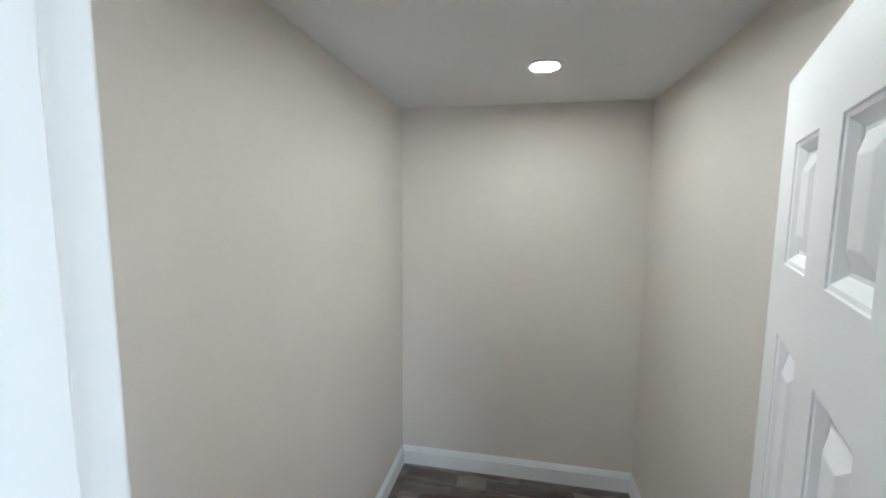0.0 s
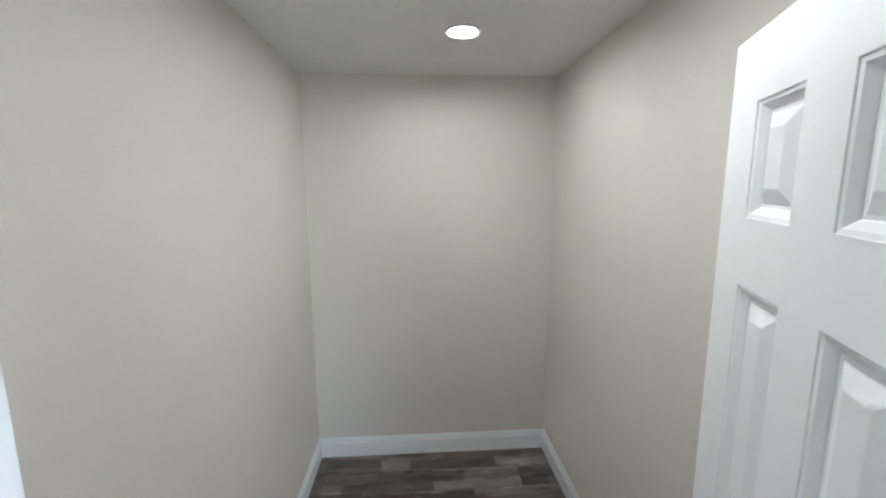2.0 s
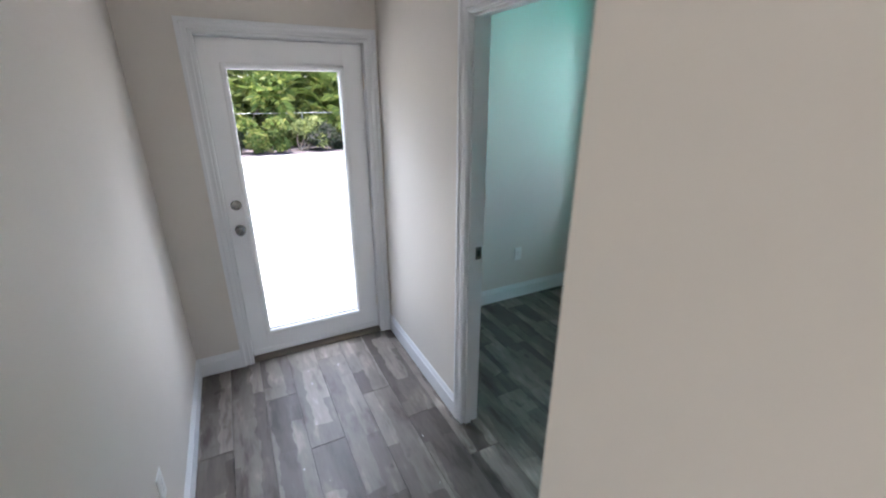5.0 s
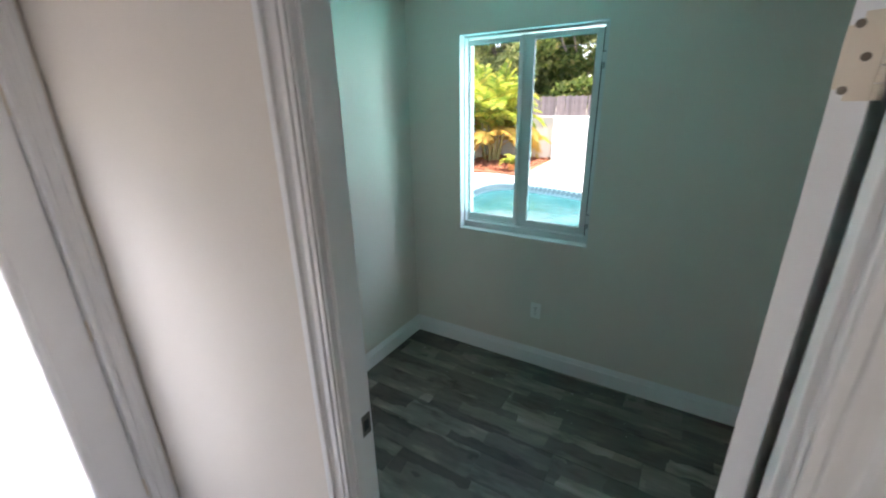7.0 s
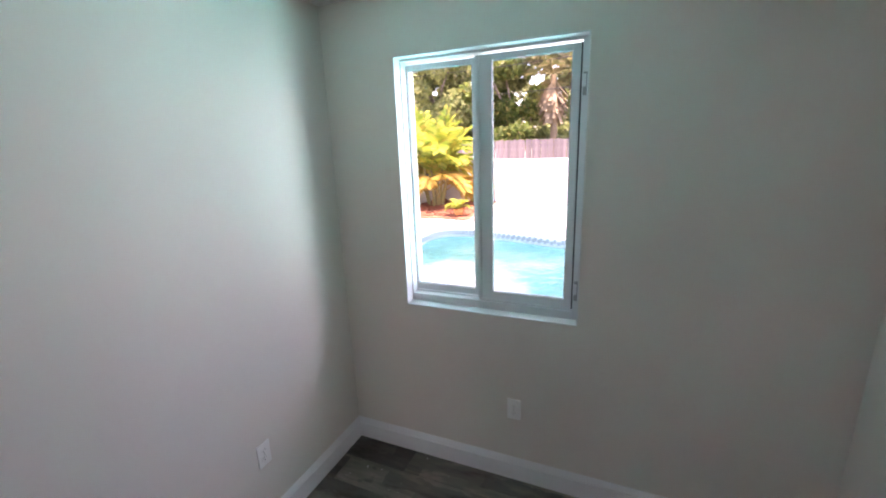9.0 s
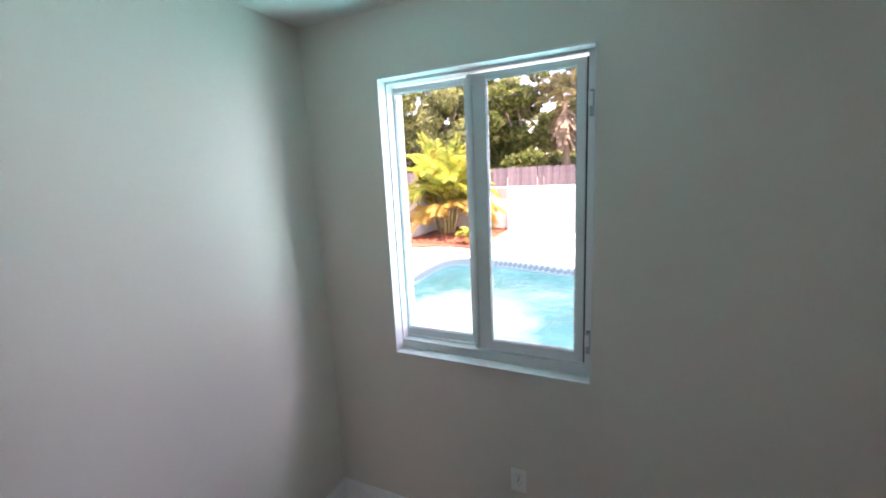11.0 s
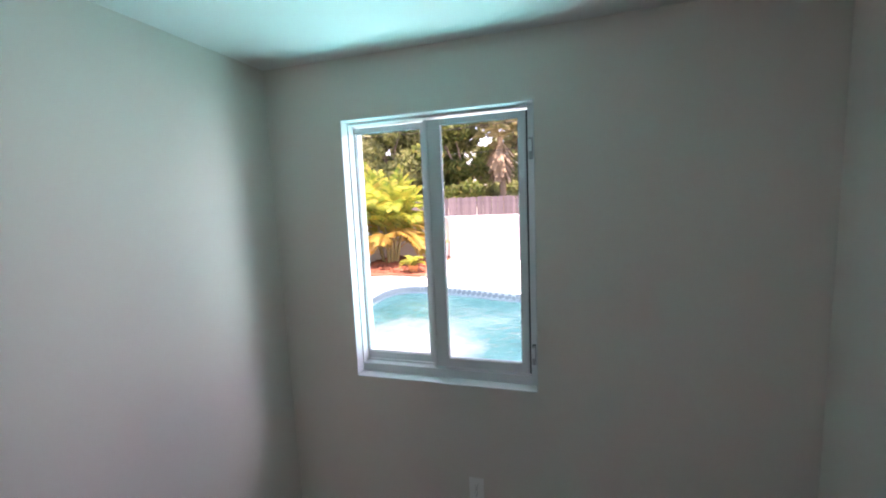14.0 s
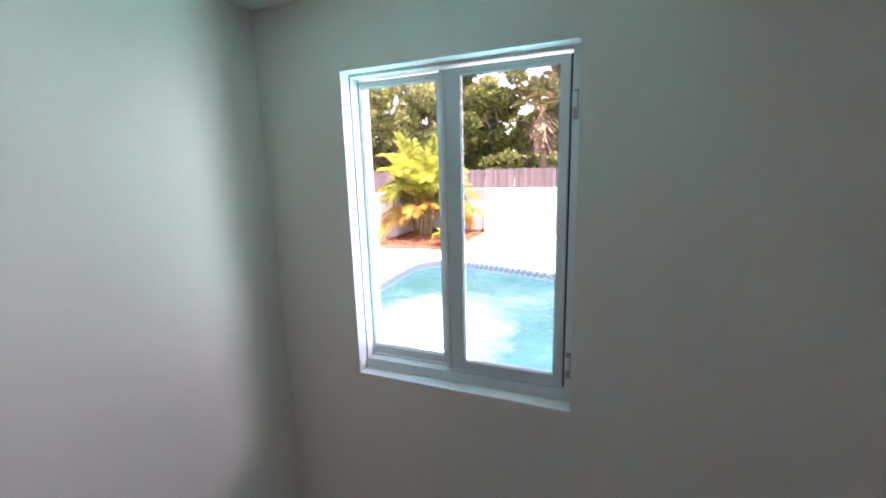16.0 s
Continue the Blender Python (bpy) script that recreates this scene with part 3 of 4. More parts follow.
# glazed back door
def back_door():
    x0, x1, y0, y1, z0, z1 = ED[0] + 0.004, ED[1] - 0.004, 0.052, 0.097, 0.03, HEAD - 0.006
    gx0, gx1, gz0, gz1 = -0.872, -0.245, 0.20, 1.885
    ob = thing("back_door", (x0, y0, z0), "white full-glass back door, shut, with knob and deadbolt", "door")

    def loc(bm):
        bmesh.ops.translate(bm, verts=bm.verts[:], vec=(-x0, -y0, -z0))
        return bm

    for n, b in (("stile", (x0, y0, z0, gx0 - 0.03, y1, z1)), ("stile", (gx1 + 0.03, y0, z0, x1, y1, z1)),
                 ("bottom_rail", (gx0 - 0.03, y0, z0, gx1 + 0.03, y1, gz0 - 0.03)), ("top_rail", (gx0 - 0.03, y0, gz1 + 0.03, gx1 + 0.03, y1, z1))):
        part(n, loc(bevelled(*b, 0.001, 1)), DOORP, ob)
    lite = bmesh.new()
    for face in (0, 1):
        prev = None
        for ins, dep in ((-0.034, 0.0), (-0.033, -0.006), (-0.026, -0.010), (-0.012, -0.009), (-0.002, -0.003), (0.0, 0.012)):
            y = y0 + dep if face == 0 else y1 - dep
            ring = [lite.verts.new(c) for c in ((gx0 + ins, y, gz0 + ins), (gx1 - ins, y, gz0 + ins), (gx1 - ins, y, gz1 - ins), (gx0 + ins, y, gz1 - ins))]
            if prev:
                for i in range(4):
                    lite.faces.new((prev[i], prev[(i + 1) % 4], ring[(i + 1) % 4], ring[i]))
            prev = ring
    bmesh.ops.recalc_face_normals(lite, faces=lite.faces[:])
    part("lite_frame", loc(lite), DOORP, ob, "raised white moulding round the glass")
    g = bmesh.new()
    box(g, gx0 - 0.01, 0.071, gz0 - 0.01, gx1 + 0.01, 0.077, gz1 + 0.01)
    pane = part("pane", loc(g), GLASS, ob, "clear glass")
    pane.visible_shadow = False
    knob_set(ob, -0.948 - x0, 0.952 - z0, y1 - y0, NICKEL)
    for face in (0, 1):
        bolt = part("deadbolt", lathe([(0.0, 0.0), (0.031, 0.0), (0.031, 0.006), (0.027, 0.013), (0.0, 0.014)]), NICKEL, ob, "satin nickel deadbolt", True)
        bolt.matrix_basis = pose(-0.948 - x0, 0 if face == 0 else y1 - y0, 1.11 - z0, 90 if face == 0 else -90)
        if face == 0:
            turn = part("thumb_turn", bevelled(-0.004, -0.018, 0.013, 0.004, 0.018, 0.028, 0.002, 2), NICKEL, bolt)
    for z in (0.22, 1.0, 1.80):
        butt_hinge(ob, pose(x1 - x0, 0.002, z, 0, 0, 90))
    part("sweep", loc(bevelled(x0, y0 - 0.006, z0 - 0.004, x1, y0 + 0.004, z0 + 0.035, 0.002, 1)), DOORP, ob)
    return ob


back_door()
threshold = tagged(new("threshold", mesh_of("threshold", sweep([(0, 0.0), (0, 0.006), (0.018, 0.018), (0.05, 0.022), (0.10, 0.022), (0.15, 0.012), (0.19, 0.0), (0.19, -0.08), (0.02, -0.08)],
                   (ED[0], 0.005, 0), (ED[1], 0.005, 0), (0, 1, 0)), BRONZE)), "dark bronze metal threshold under the back door", "threshold", kind="structure")


# ---- window ----
def ring_frame(x0, x1, y0, y1, z0, z1, l, r, b, t):
    """A rectangular frame in the yz plane; widths at the y1, y0, bottom and top sides."""
    bm = bmesh.new()
    box(bm, x0, y1 - l, z0, x1, y1, z1)
    box(bm, x0, y0, z0, x1, y0 + r, z1)
    box(bm, x0, y0 + r, z0, x1, y1 - l, z0 + b)
    box(bm, x0, y0 + r, z1 - t, x1, y1 - l, z1)
    bmesh.ops.bevel(bm, geom=[e for e in bm.edges], offset=0.0015, segments=1, affect="EDGES")
    return bm


def window():
    ob = thing("window_1", (0, 0, 0), "white vinyl sliding window with two panes", "window", kind="structure")
    part("window_frame", ring_frame(1.986, 2.095, WY[0] + 0.001, WY[1] - 0.001, WZ[0] + 0.001, WZ[1] - 0.001, 0.010, 0.030, 0.046, 0.016), VINYL, ob)
    part("track", bevelled(2.024, WY[0] + 0.032, WZ[0] + 0.047, 2.030, WY[1] - 0.012, WZ[0] + 0.056, 0.001, 1), VINYL, ob)
    outer = part("sash", ring_frame(2.034, 2.062, -0.815, -0.4105, 0.992, 2.152, 0.009, 0.060, 0.036, 0.026), VINYL, ob, "fixed outer sash")
    inner = part("sash", ring_frame(1.993, 2.021, -1.242, -0.787, 0.992, 2.151, 0.076, 0.032, 0.044, 0.027), VINYL, ob, "sliding inner sash")
    for sash, x, y0, y1, z0, z1 in ((outer, 2.046, -0.757, -0.417, 1.026, 2.128), (inner, 2.004, -1.212, -0.861, 1.034, 2.126)):
        g = bmesh.new()
        box(g, x, y0, z0, x + 0.006, y1, z1)
        pane = part("pane", g, GLASS, sash, "clear glass")
        pane.visible_shadow = False
        part("glazing_bead", ring_frame(x - 0.006, x - 0.001, y0, y1, z0, z1, 0.006, 0.006, 0.006, 0.006), SEALANT, sash, "grey glazing seal")
    # near-black strip stands in for the shade between sash and frame
    part("gap_shade_strip", bevelled(1.998, -1.251, 0.991, 2.016, -1.2425, 2.152, 0.0005, 1), DARK, ob, "dark strip standing in for the shaded gap beside the sash")
    part("interlock", bevelled(1.984, -0.806, 0.992, 1.993, -0.787, 2.151, 0.002, 1), VINYL, ob)
    for z in (1.99, 1.09):
        lat = part("latch", bevelled(1.966, -1.276, z - 0.045, 1.985, -1.256, z + 0.045, 0.002, 2), SEALANT, ob, "small grey side latch")
        part("lever", bevelled(1.958, -1.268, z - 0.012, 1.967, -1.252, z + 0.036, 0.002, 2), VINYL, lat)
    part("window_sill", bevelled(1.924, WY[0] + 0.001, WZ[0] - 0.002, 1.987, WY[1] - 0.001, WZ[0] + 0.006, 0.002, 1), VINYL, ob, "white painted sill board")
    part("reveal_board", bevelled(1.928, WY[1] - 0.005, WZ[0] + 0.006, 1.987, WY[1] + 0.001, WZ[1], 0.001, 1), VINYL, ob)
    part("reveal_board", bevelled(1.928, WY[0] - 0.001, WZ[0] + 0.006, 1.987, WY[0] + 0.005, WZ[1], 0.001, 1), VINYL, ob)
    part("reveal_board", bevelled(1.928, WY[0] + 0.005, WZ[1] - 0.005, 1.987, WY[1] - 0.005, WZ[1] + 0.001, 0.001, 1), VINYL, ob)


window()


# ---- outlets ----
def outlet(m):
    """Duplex outlet; local y points out of the wall."""
    ob = thing("wall_outlet", m, "white duplex outlet with a cover plate", "outlet", "wall outlets")
    part("cover_plate", bevelled(-0.035, 0.0, -0.0575, 0.035, 0.006, 0.0575, 0.003, 2), PLATE, ob)
    for s in (-1, 1):
        bm = lathe([(0.0, 0.0), (0.0175, 0.0), (0.0175, 0.0015), (0.0165, 0.002), (0.0, 0.002)], 20)
        r = part("receptacle", bm, PLATE, ob)
        r.matrix_basis = pose(0, 0.0055, s * 0.0195, -90)
        # dark pieces on the face stand in for the shade inside the holes
        for dx, h in ((-0.0065, 0.009), (0.0065, 0.007)):
            part("slot_shade", bevelled(dx - 0.0011, -h / 2 - 0.003, 0.0012, dx + 0.0011, h / 2 - 0.003, 0.0024, 0.0003, 1), DARK, r)
        g = bmesh.new()
        rod(g, (0, 0.0085, 0.0012), (0, 0.0085, 0.0024), 0.0024)
        part("ground_hole_shade", g, DARK, r)
    s = bmesh.new()
    rod(s, (0, 0.0058, 0), (0, 0.0068, 0), 0.003)
    part("screw", s, NICKEL, ob)
    return ob


first = outlet(pose(1.213, 0, 0.427, 0, 0, 180))
copy_thing(first, pose(WIN_X, -0.99, 0.427, 0, 0, 90))
copy_thing(first, pose(HALL_L, -1.31, 0.435, 0, 0, -90))
copy_thing(first, pose(0.785, CL_S, 0.435, 0, 0, 0))


# ---- closet ceiling light ----
def recessed_light(x, y):
    ob = thing("recessed_light", (x, y, CEIL_Z), "round white recessed ceiling light, lit", "ceiling light", "closet ceiling lights")
    part("trim_ring", lathe([(0.061, 0.0), (0.080, 0.0), (0.080, -0.003), (0.076, -0.009), (0.066, -0.011), (0.061, -0.005)], 40), TRIM, ob, smooth=True)
    part("diffuser", lathe([(0.0, -0.001), (0.061, -0.001), (0.061, -0.004), (0.05, -0.006), (0.0, -0.007)], 40), LENS, ob, "glowing diffuser", True)


# a pair, evenly spaced along the closet; the nearer one hangs over the doorway
recessed_light(1.225, -3.303)
recessed_light(0.26, -3.303)


# ---- outside: ground, deck and pool ----
GZ = -0.16
POOL = [(3.6, -7.0), (8.0, -7.0), (8.1, -2.0), (8.25, -0.4), (8.6, 0.6), (8.8, 1.5), (8.8, 2.15), (8.45, 2.45), (7.8, 2.47), (7.0, 2.42), (6.0, 2.42), (4.8, 2.35), (4.0, 2.1), (3.6, 1.4)]


def smooth_loop(pts, times=3):
    for _ in range(times):
        out = []
        for a, b in zip(pts, pts[1:] + pts[:1]):
            out += [(a[0] * 0.75 + b[0] * 0.25, a[1] * 0.75 + b[1] * 0.25), (a[0] * 0.25 + b[0] * 0.75, a[1] * 0.25 + b[1] * 0.75)]
        pts = out
    return pts


def offset_loop(pts, d):
    out = []
    n = len(pts)
    for i in range(n):
        a, b = Vector(pts[i - 1]), Vector(pts[(i + 1) % n])
        t = (b - a).normalized()
        out.append((pts[i][0] + t.y * d, pts[i][1] - t.x * d))
    return out


LOOP = smooth_loop(POOL)
COPE = offset_loop(LOOP, 0.28)


def sheet_with_hole(outer, hole, z):
    bm = bmesh.new()
    edges = []
    for loop in (outer, hole):
        vs = [bm.verts.new((x, y, z)) for x, y in loop]
        edges += [bm.edges.new((vs[i], vs[(i + 1) % len(vs)])) for i in range(len(vs))]
    bmesh.ops.triangle_fill(bm, use_beauty=True, edges=edges)
    bmesh.ops.recalc_face_normals(bm, faces=bm.faces[:])
    for f in bm.faces:
        if f.normal.z < 0:
            f.normal_flip()
    return bm


def band(a, za, b, zb):
    bm = bmesh.new()
    va, vb = [bm.verts.new((*p, za)) for p in a], [bm.verts.new((*p, zb)) for p in b]
    n = len(a)
    for i in range(n):
        bm.faces.new((va[i], va[(i + 1) % n], vb[(i + 1) % n], vb[i]))
    return bm


R = 900.0
tagged(new("ground", mesh_of("ground", sheet_with_hole([(-R, -R), (R, -R), (R, R), (-R, R)], LOOP, GZ - 0.02), SOIL)), "sandy garden ground reaching to the horizon", "ground", kind="structure")
tagged(new("pavement", mesh_of("pavement", sheet_with_hole([(-9, -13), (12.75, -13), (12.75, 12.4), (-9, 12.4)], COPE, GZ), DECK)), "sun-bleached white concrete pool deck", "pavement", kind="structure")
pool = thing("swimming_pool", (0, 0, 0), "free-form swimming pool with turquoise water and tiled edge", "pool")
bm = band(COPE, GZ - 0.04, COPE, GZ + 0.012)
part("coping", bm, COPING, pool)
part("coping_top", band(LOOP, GZ + 0.012, COPE, GZ + 0.012), COPING, pool, "pale rounded concrete coping")
part("basin", band(LOOP, GZ - 1.4, LOOP, GZ + 0.012), TILE_PALE, pool, "pale tiled pool wall")
bm = bmesh.new()
bm.faces.new([bm.verts.new((x, y, GZ - 0.17)) for x, y in LOOP])
part("water", bm, WATER, pool, "clear turquoise water")
# tile motif along the waterline
inset = offset_loop(LOOP, -0.004)
me_tile = None
run, placed = 0.0, 0
for i in range(len(inset)):
    a, b = Vector(inset[i]), Vector(inset[(i + 1) % len(inset)])
    d = b - a
    if a.x < 5.2 or a.y < -3.2:
        continue
    k = int(d.length / 0.30) + 1
    for j in range(k):
        c = a + d * ((j + 0.5) / k)
        if me_tile is None:
            bm = bmesh.new()
            box(bm, -0.07, -0.004, -0.055, 0.0, 0.004, 0.02)
            box(bm, 0.012, -0.004, -0.03, 0.08, 0.004, 0.055)
            me_tile = mesh_of("tile", bm, TILE_DARK)
        t = new("tile", me_tile)
        t.parent = pool
        t.matrix_basis = pose(c.x, c.y, GZ - 0.07, 0, 0, math.degrees(math.atan2(d.y, d.x)))

# ---- garden walls, bed and fences ----
slab("wall_garden", [(12.70, -13.0, GZ - 0.2, 13.3, 2.22, 1.17), (13.12, 2.22, GZ - 0.2, 13.3, 4.85, 1.17), (7.4, 4.65, GZ - 0.2, 13.12, 4.85, 1.17)],
     STUCCO, "low white stucco garden wall round the planting bed", "wall")
slab("wall_garden_cap", [(12.67, -13.0, 1.174, 13.33, 2.25, 1.215), (13.09, 2.25, 1.174, 13.33, 4.88, 1.215), (7.4, 4.62, 1.174, 13.09, 4.88, 1.215)], COPING, "pale cap along the garden wall", "wall cap")
slab("house_skirt", [(OUT_X, CL_S - 3, GZ - 0.1, OUT_X + 0.02, OUT_Y, -0.02)], STUCCO, "white stucco house foot", "wall")


def rough_patch(name, poly, z, mat, label, category, kind="structure"):
    pts = smooth_loop(poly, 2)
    bm = bmesh.new()
    top = [bm.verts.new((x, y, z + random.uniform(-0.01, 0.01))) for x, y in pts]
    bot = [bm.verts.new((x, y, GZ - 0.05)) for x, y in pts]
    bm.faces.new(top)
    for i in range(len(pts)):
        bm.faces.new((top[i], bot[i], bot[(i + 1) % len(pts)], top[(i + 1) % len(pts)]))
    bmesh.ops.recalc_face_normals(bm, faces=bm.faces[:])
    return tagged(new(name, mesh_of(name, bm, mat)), label, category, kind=kind)


BED = [(9.7, 2.05), (11.0, 2.1), (13.0, 2.2), (13.08, 3.2), (13.08, 4.58), (11.5, 4.6), (10.1, 4.5), (9.6, 4.0), (10.0, 3.0)]
rough_patch("planting_bed", BED, GZ + 0.05, MULCH, "red mulch planting bed beside the pool deck", "bed")
bm = bmesh.new()
for a, b in (((9.75, 2.03), (11.25, 2.10)), ((11.27, 2.09), (12.66, 2.16))):
    rod(bm, (*a, GZ + 0.03), (*b, GZ + 0.03), 0.055, 0.05, 8)
tagged(new("bed_edging", mesh_of("bed_edging", bm, EDGE)), "pale weathered timber edging along the mulch bed", "edging")
bm = bmesh.new()
for i in range(900):
    x, y = random.uniform(10.0, 13.0), random.uniform(2.3, 4.5)
    s = random.uniform(0.02, 0.06)
    vs = box(bm, -s * 1.6, -s * 0.5, -s * 0.2, s * 1.6, s * 0.5, s * 0.2)
    bmesh.ops.transform(bm, matrix=pose(x, y, GZ + 0.07, random.uniform(-25, 25), random.uniform(-25, 25), random.uniform(0, 180)), verts=vs)
tagged(new("mulch_chips", mesh_of("mulch_chips", bm, MULCH)), "loose red bark chips on the bed", "mulch", kind="stuff")

wood_fence = thing("wooden_fence", (19.6, 0, GZ - 0.02), "weathered grey-brown vertical board fence", "fence")
board_meshes = []
for k in range(4):
    bm = bmesh.new()
    h = 1.99 + k * 0.012
    box(bm, -0.01, -0.069, 0.03, 0.01, 0.069, h)
    bmesh.ops.bevel(bm, geom=[e for e in bm.edges if e.verts[0].co.z > 1 and e.verts[1].co.z > 1 and abs(e.verts[0].co.x - e.verts[1].co.x) > 0.01], offset=0.03, segments=1, affect="EDGES")
    board_meshes.append(mesh_of("board", bm, FENCE))
for i in range(150):
    b = new("board", board_meshes[random.randrange(4)])
    b.parent = wood_fence
    b.matrix_basis = pose(random.uniform(-0.004, 0.004), -6.0 + i * 0.143, 0, random.uniform(-0.5, 0.5), 0, random.uniform(-2, 2))
for z in (0.4, 1.1, 1.75):
    bm = bmesh.new()
    box(bm, 0.012, -6.1, z - 0.04, 0.05, 15.5, z + 0.04)
    part("rail", bm, FENCE, wood_fence)

rail_fence = thing("chain_link_fence", (0, 13.4, GZ - 0.02), "low galvanised wire fence behind the yard", "fence")
for i in range(9):
    bm = bmesh.new()
    rod(bm, (-8 + i * 2.4, 0, 0), (-8 + i * 2.4, 0, 1.35), 0.025, None, 10)
    part("post", bm, GALV, rail_fence)
bm = bmesh.new()
rod(bm, (-8.2, 0, 1.33), (11.4, 0, 1.33), 0.013, None, 10)
part("top_rail", bm, GALV, rail_fence)


# ---- plants ----
def leaf_cloud(name, blobs, count, size, material, seed, parent=None, droop=0.3):
    """Many small bent leaves scattered through overlapping clumps, thicker at the skin."""
    rng = np.random.default_rng(seed)
    vol = np.array([b[3] ** 2 for b in blobs])
    pick = rng.choice(len(blobs), count, p=vol / vol.sum())
    b = np.array(blobs, dtype=float)[pick]
    d = rng.normal(size=(count, 3))
    d /= np.linalg.norm(d, axis=1)[:, None]
    rad = b[:, 3] * (0.55 + 0.5 * rng.random(count) ** 0.6)
    c = b[:, :3] + d * rad[:, None] * (1, 1, 0.8)
    along = rng.normal(size=(count, 3)) + d * 0.8
    along[:, 2] -= droop
    along /= np.linalg.norm(along, axis=1)[:, None]
    side = np.cross(along, rng.normal(size=(count, 3)))
    side /= np.linalg.norm(side, axis=1)[:, None] + 1e-9
    nrm = np.cross(along, side)
    s = size * (0.6 + 0.8 * rng.random(count))[:, None]
    v = np.stack([c - along * s, c + side * s * 0.42 + nrm * s * 0.12, c + along * s, c - side * s * 0.42 + nrm * s * 0.12], 1).reshape(-1, 3)
    i = np.arange(count)[:, None] * 4
    faces = np.concatenate([i + (0, 1, 2), i + (0, 2, 3)], 0)
    me = bpy.data.meshes.new(name)
    me.from_pydata(v.tolist(), [], faces.tolist())
    me.materials.append(material)
    ob = new(name, me)
    ob.parent = parent
    return ob


def limb(bm, a, b, r0, r1, bend, rng):
    """A tapered, bent limb in short lengths."""
    a, b = Vector(a), Vector(b)
    off = Vector((rng.uniform(-1, 1), rng.uniform(-1, 1), rng.uniform(-0.3, 0.3))) * bend
    n = 5
    pts = [a.lerp(b, i / n) + off * math.sin(math.pi * i / n) for i in range(n + 1)]
    for i in range(n):
        rod(bm, pts[i], pts[i + 1], r0 + (r1 - r0) * i / n, r0 + (r1 - r0) * (i + 1) / n, 8)
    return pts


def broad_tree(x, y, h, spread, seed, leaves, material, size, label, low=0.35):
    rng = random.Random(seed)
    ob = thing("tree", (x, y, GZ - 0.02), label, "tree", "trees behind the fence")
    bm = bmesh.new()
    fork = h * low
    blobs = []
    for k in range(rng.randint(2, 4)):
        top = limb(bm, (rng.uniform(-0.2, 0.2), rng.uniform(-0.2, 0.2), 0), (rng.uniform(-0.5, 0.5), rng.uniform(-0.7, 0.7), fork), 0.14, 0.09, 0.25, rng)[-1]
        for j in range(4):
            e = Vector((rng.uniform(-1, 1) * spread * 0.7, rng.uniform(-1, 1) * spread * 0.8, rng.uniform(fork, h * 0.9)))
            limb(bm, top, e, 0.085, 0.025, 0.35, rng)
            blobs.append((e.x, e.y, e.z, rng.uniform(0.55, 1.0) * spread * 0.45))
    for k in range(9):
        blobs.append((rng.uniform(-1, 1) * spread, rng.uniform(-1, 1) * spread, rng.uniform(fork * 0.9, h), rng.uniform(0.25, 0.5) * spread * 0.7))
    part("trunk", bm, BARK, ob, "grey forked trunk")
    leaf_cloud("crown", blobs, leaves, size, material, seed, ob)
    return ob


for i, (x, y, h, sp, n, mat) in enumerate([
        (21.0, 10.5, 7.6, 2.7, 6500, LEAF), (20.4, 7.4, 7.2, 2.4, 6000, LEAF), (22.4, 5.0, 8.2, 2.6, 6500, LEAF), (20.6, 4.0, 6.2, 1.9, 5500, LEAF_LIGHT),
        (23.5, 8.6, 9.0, 3.0, 6500, LEAF), (21.8, 13.6, 8.0, 2.8, 5500, LEAF), (22.4, 1.4, 3.0, 1.5, 4500, LEAF), (25.2, -3.0, 4.0, 2.0, 4500, LEAF), (22.0, -1.2, 3.0, 1.5, 3600, LEAF_LIGHT), (22.0, 9.0, 3.4, 1.9, 4500, LEAF), (22.0, 6.2, 3.4, 1.8, 4500, LEAF_LIGHT), (22.0, 12.0, 3.6, 2.0, 4500, LEAF), (27.5, 3.4, 6.2, 2.6, 5000, LEAF), (29.0, -1.0, 5.2, 2.6, 4500, LEAF), (28.0, 7.0, 8.0, 3.2, 5000, LEAF)]):
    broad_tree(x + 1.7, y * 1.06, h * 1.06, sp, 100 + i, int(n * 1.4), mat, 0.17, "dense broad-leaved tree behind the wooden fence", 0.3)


def pinnate_frond(bm, base, az, elev, length, arch, leaflet, rng, curl=0.5):
    """An arching rib with paired leaflets."""
    p = Vector(base)
    d = Vector((math.cos(az) * math.cos(elev), math.sin(az) * math.cos(elev), math.sin(elev)))
    n = 15
    pts = [p.copy()]
    for i in range(n):
        d = (d + Vector((0, 0, -arch / n * (0.4 + 1.4 * i / n)))).normalized()
        p = p + d * (length / n)
        pts.append(p.copy())
    for i in range(n):
        rod(bm, pts[i], pts[i + 1], 0.012 * (1 - i / n) + 0.003, 0.012 * (1 - (i + 1) / n) + 0.003, 5)
    for i in range(3, n + 1):
        t = (pts[i] - pts[i - 1]).normalized()
        s = t.cross(Vector((0, 0, 1)))
        s = s.normalized() if s.length > 1e-3 else Vector((1, 0, 0))
        up = s.cross(t)
        ln = leaflet * (0.45 + 0.8 * math.sin(math.pi * min(1, (i - 1) / n) ** 0.8)) * rng.uniform(0.85, 1.1)
        for h in (0.0, 0.5):
            q = pts[i - 1].lerp(pts[i], h)
            for sg in (-1, 1):
                w = (s * sg * 0.8 + t * 0.65 + up * 0.35).normalized()
                tip = q + w * ln - Vector((0, 0, ln * curl * rng.uniform(0.4, 1.0)))
                mid = q + w * ln * 0.5 - Vector((0, 0, ln * 0.04))
                wd = t * 0.027
                v = [bm.verts.new(c) for c in (q, mid + wd, tip, mid - wd)]
                bm.faces.new((v[0], v[1], v[2]))
                bm.faces.new((v[0], v[2], v[3]))


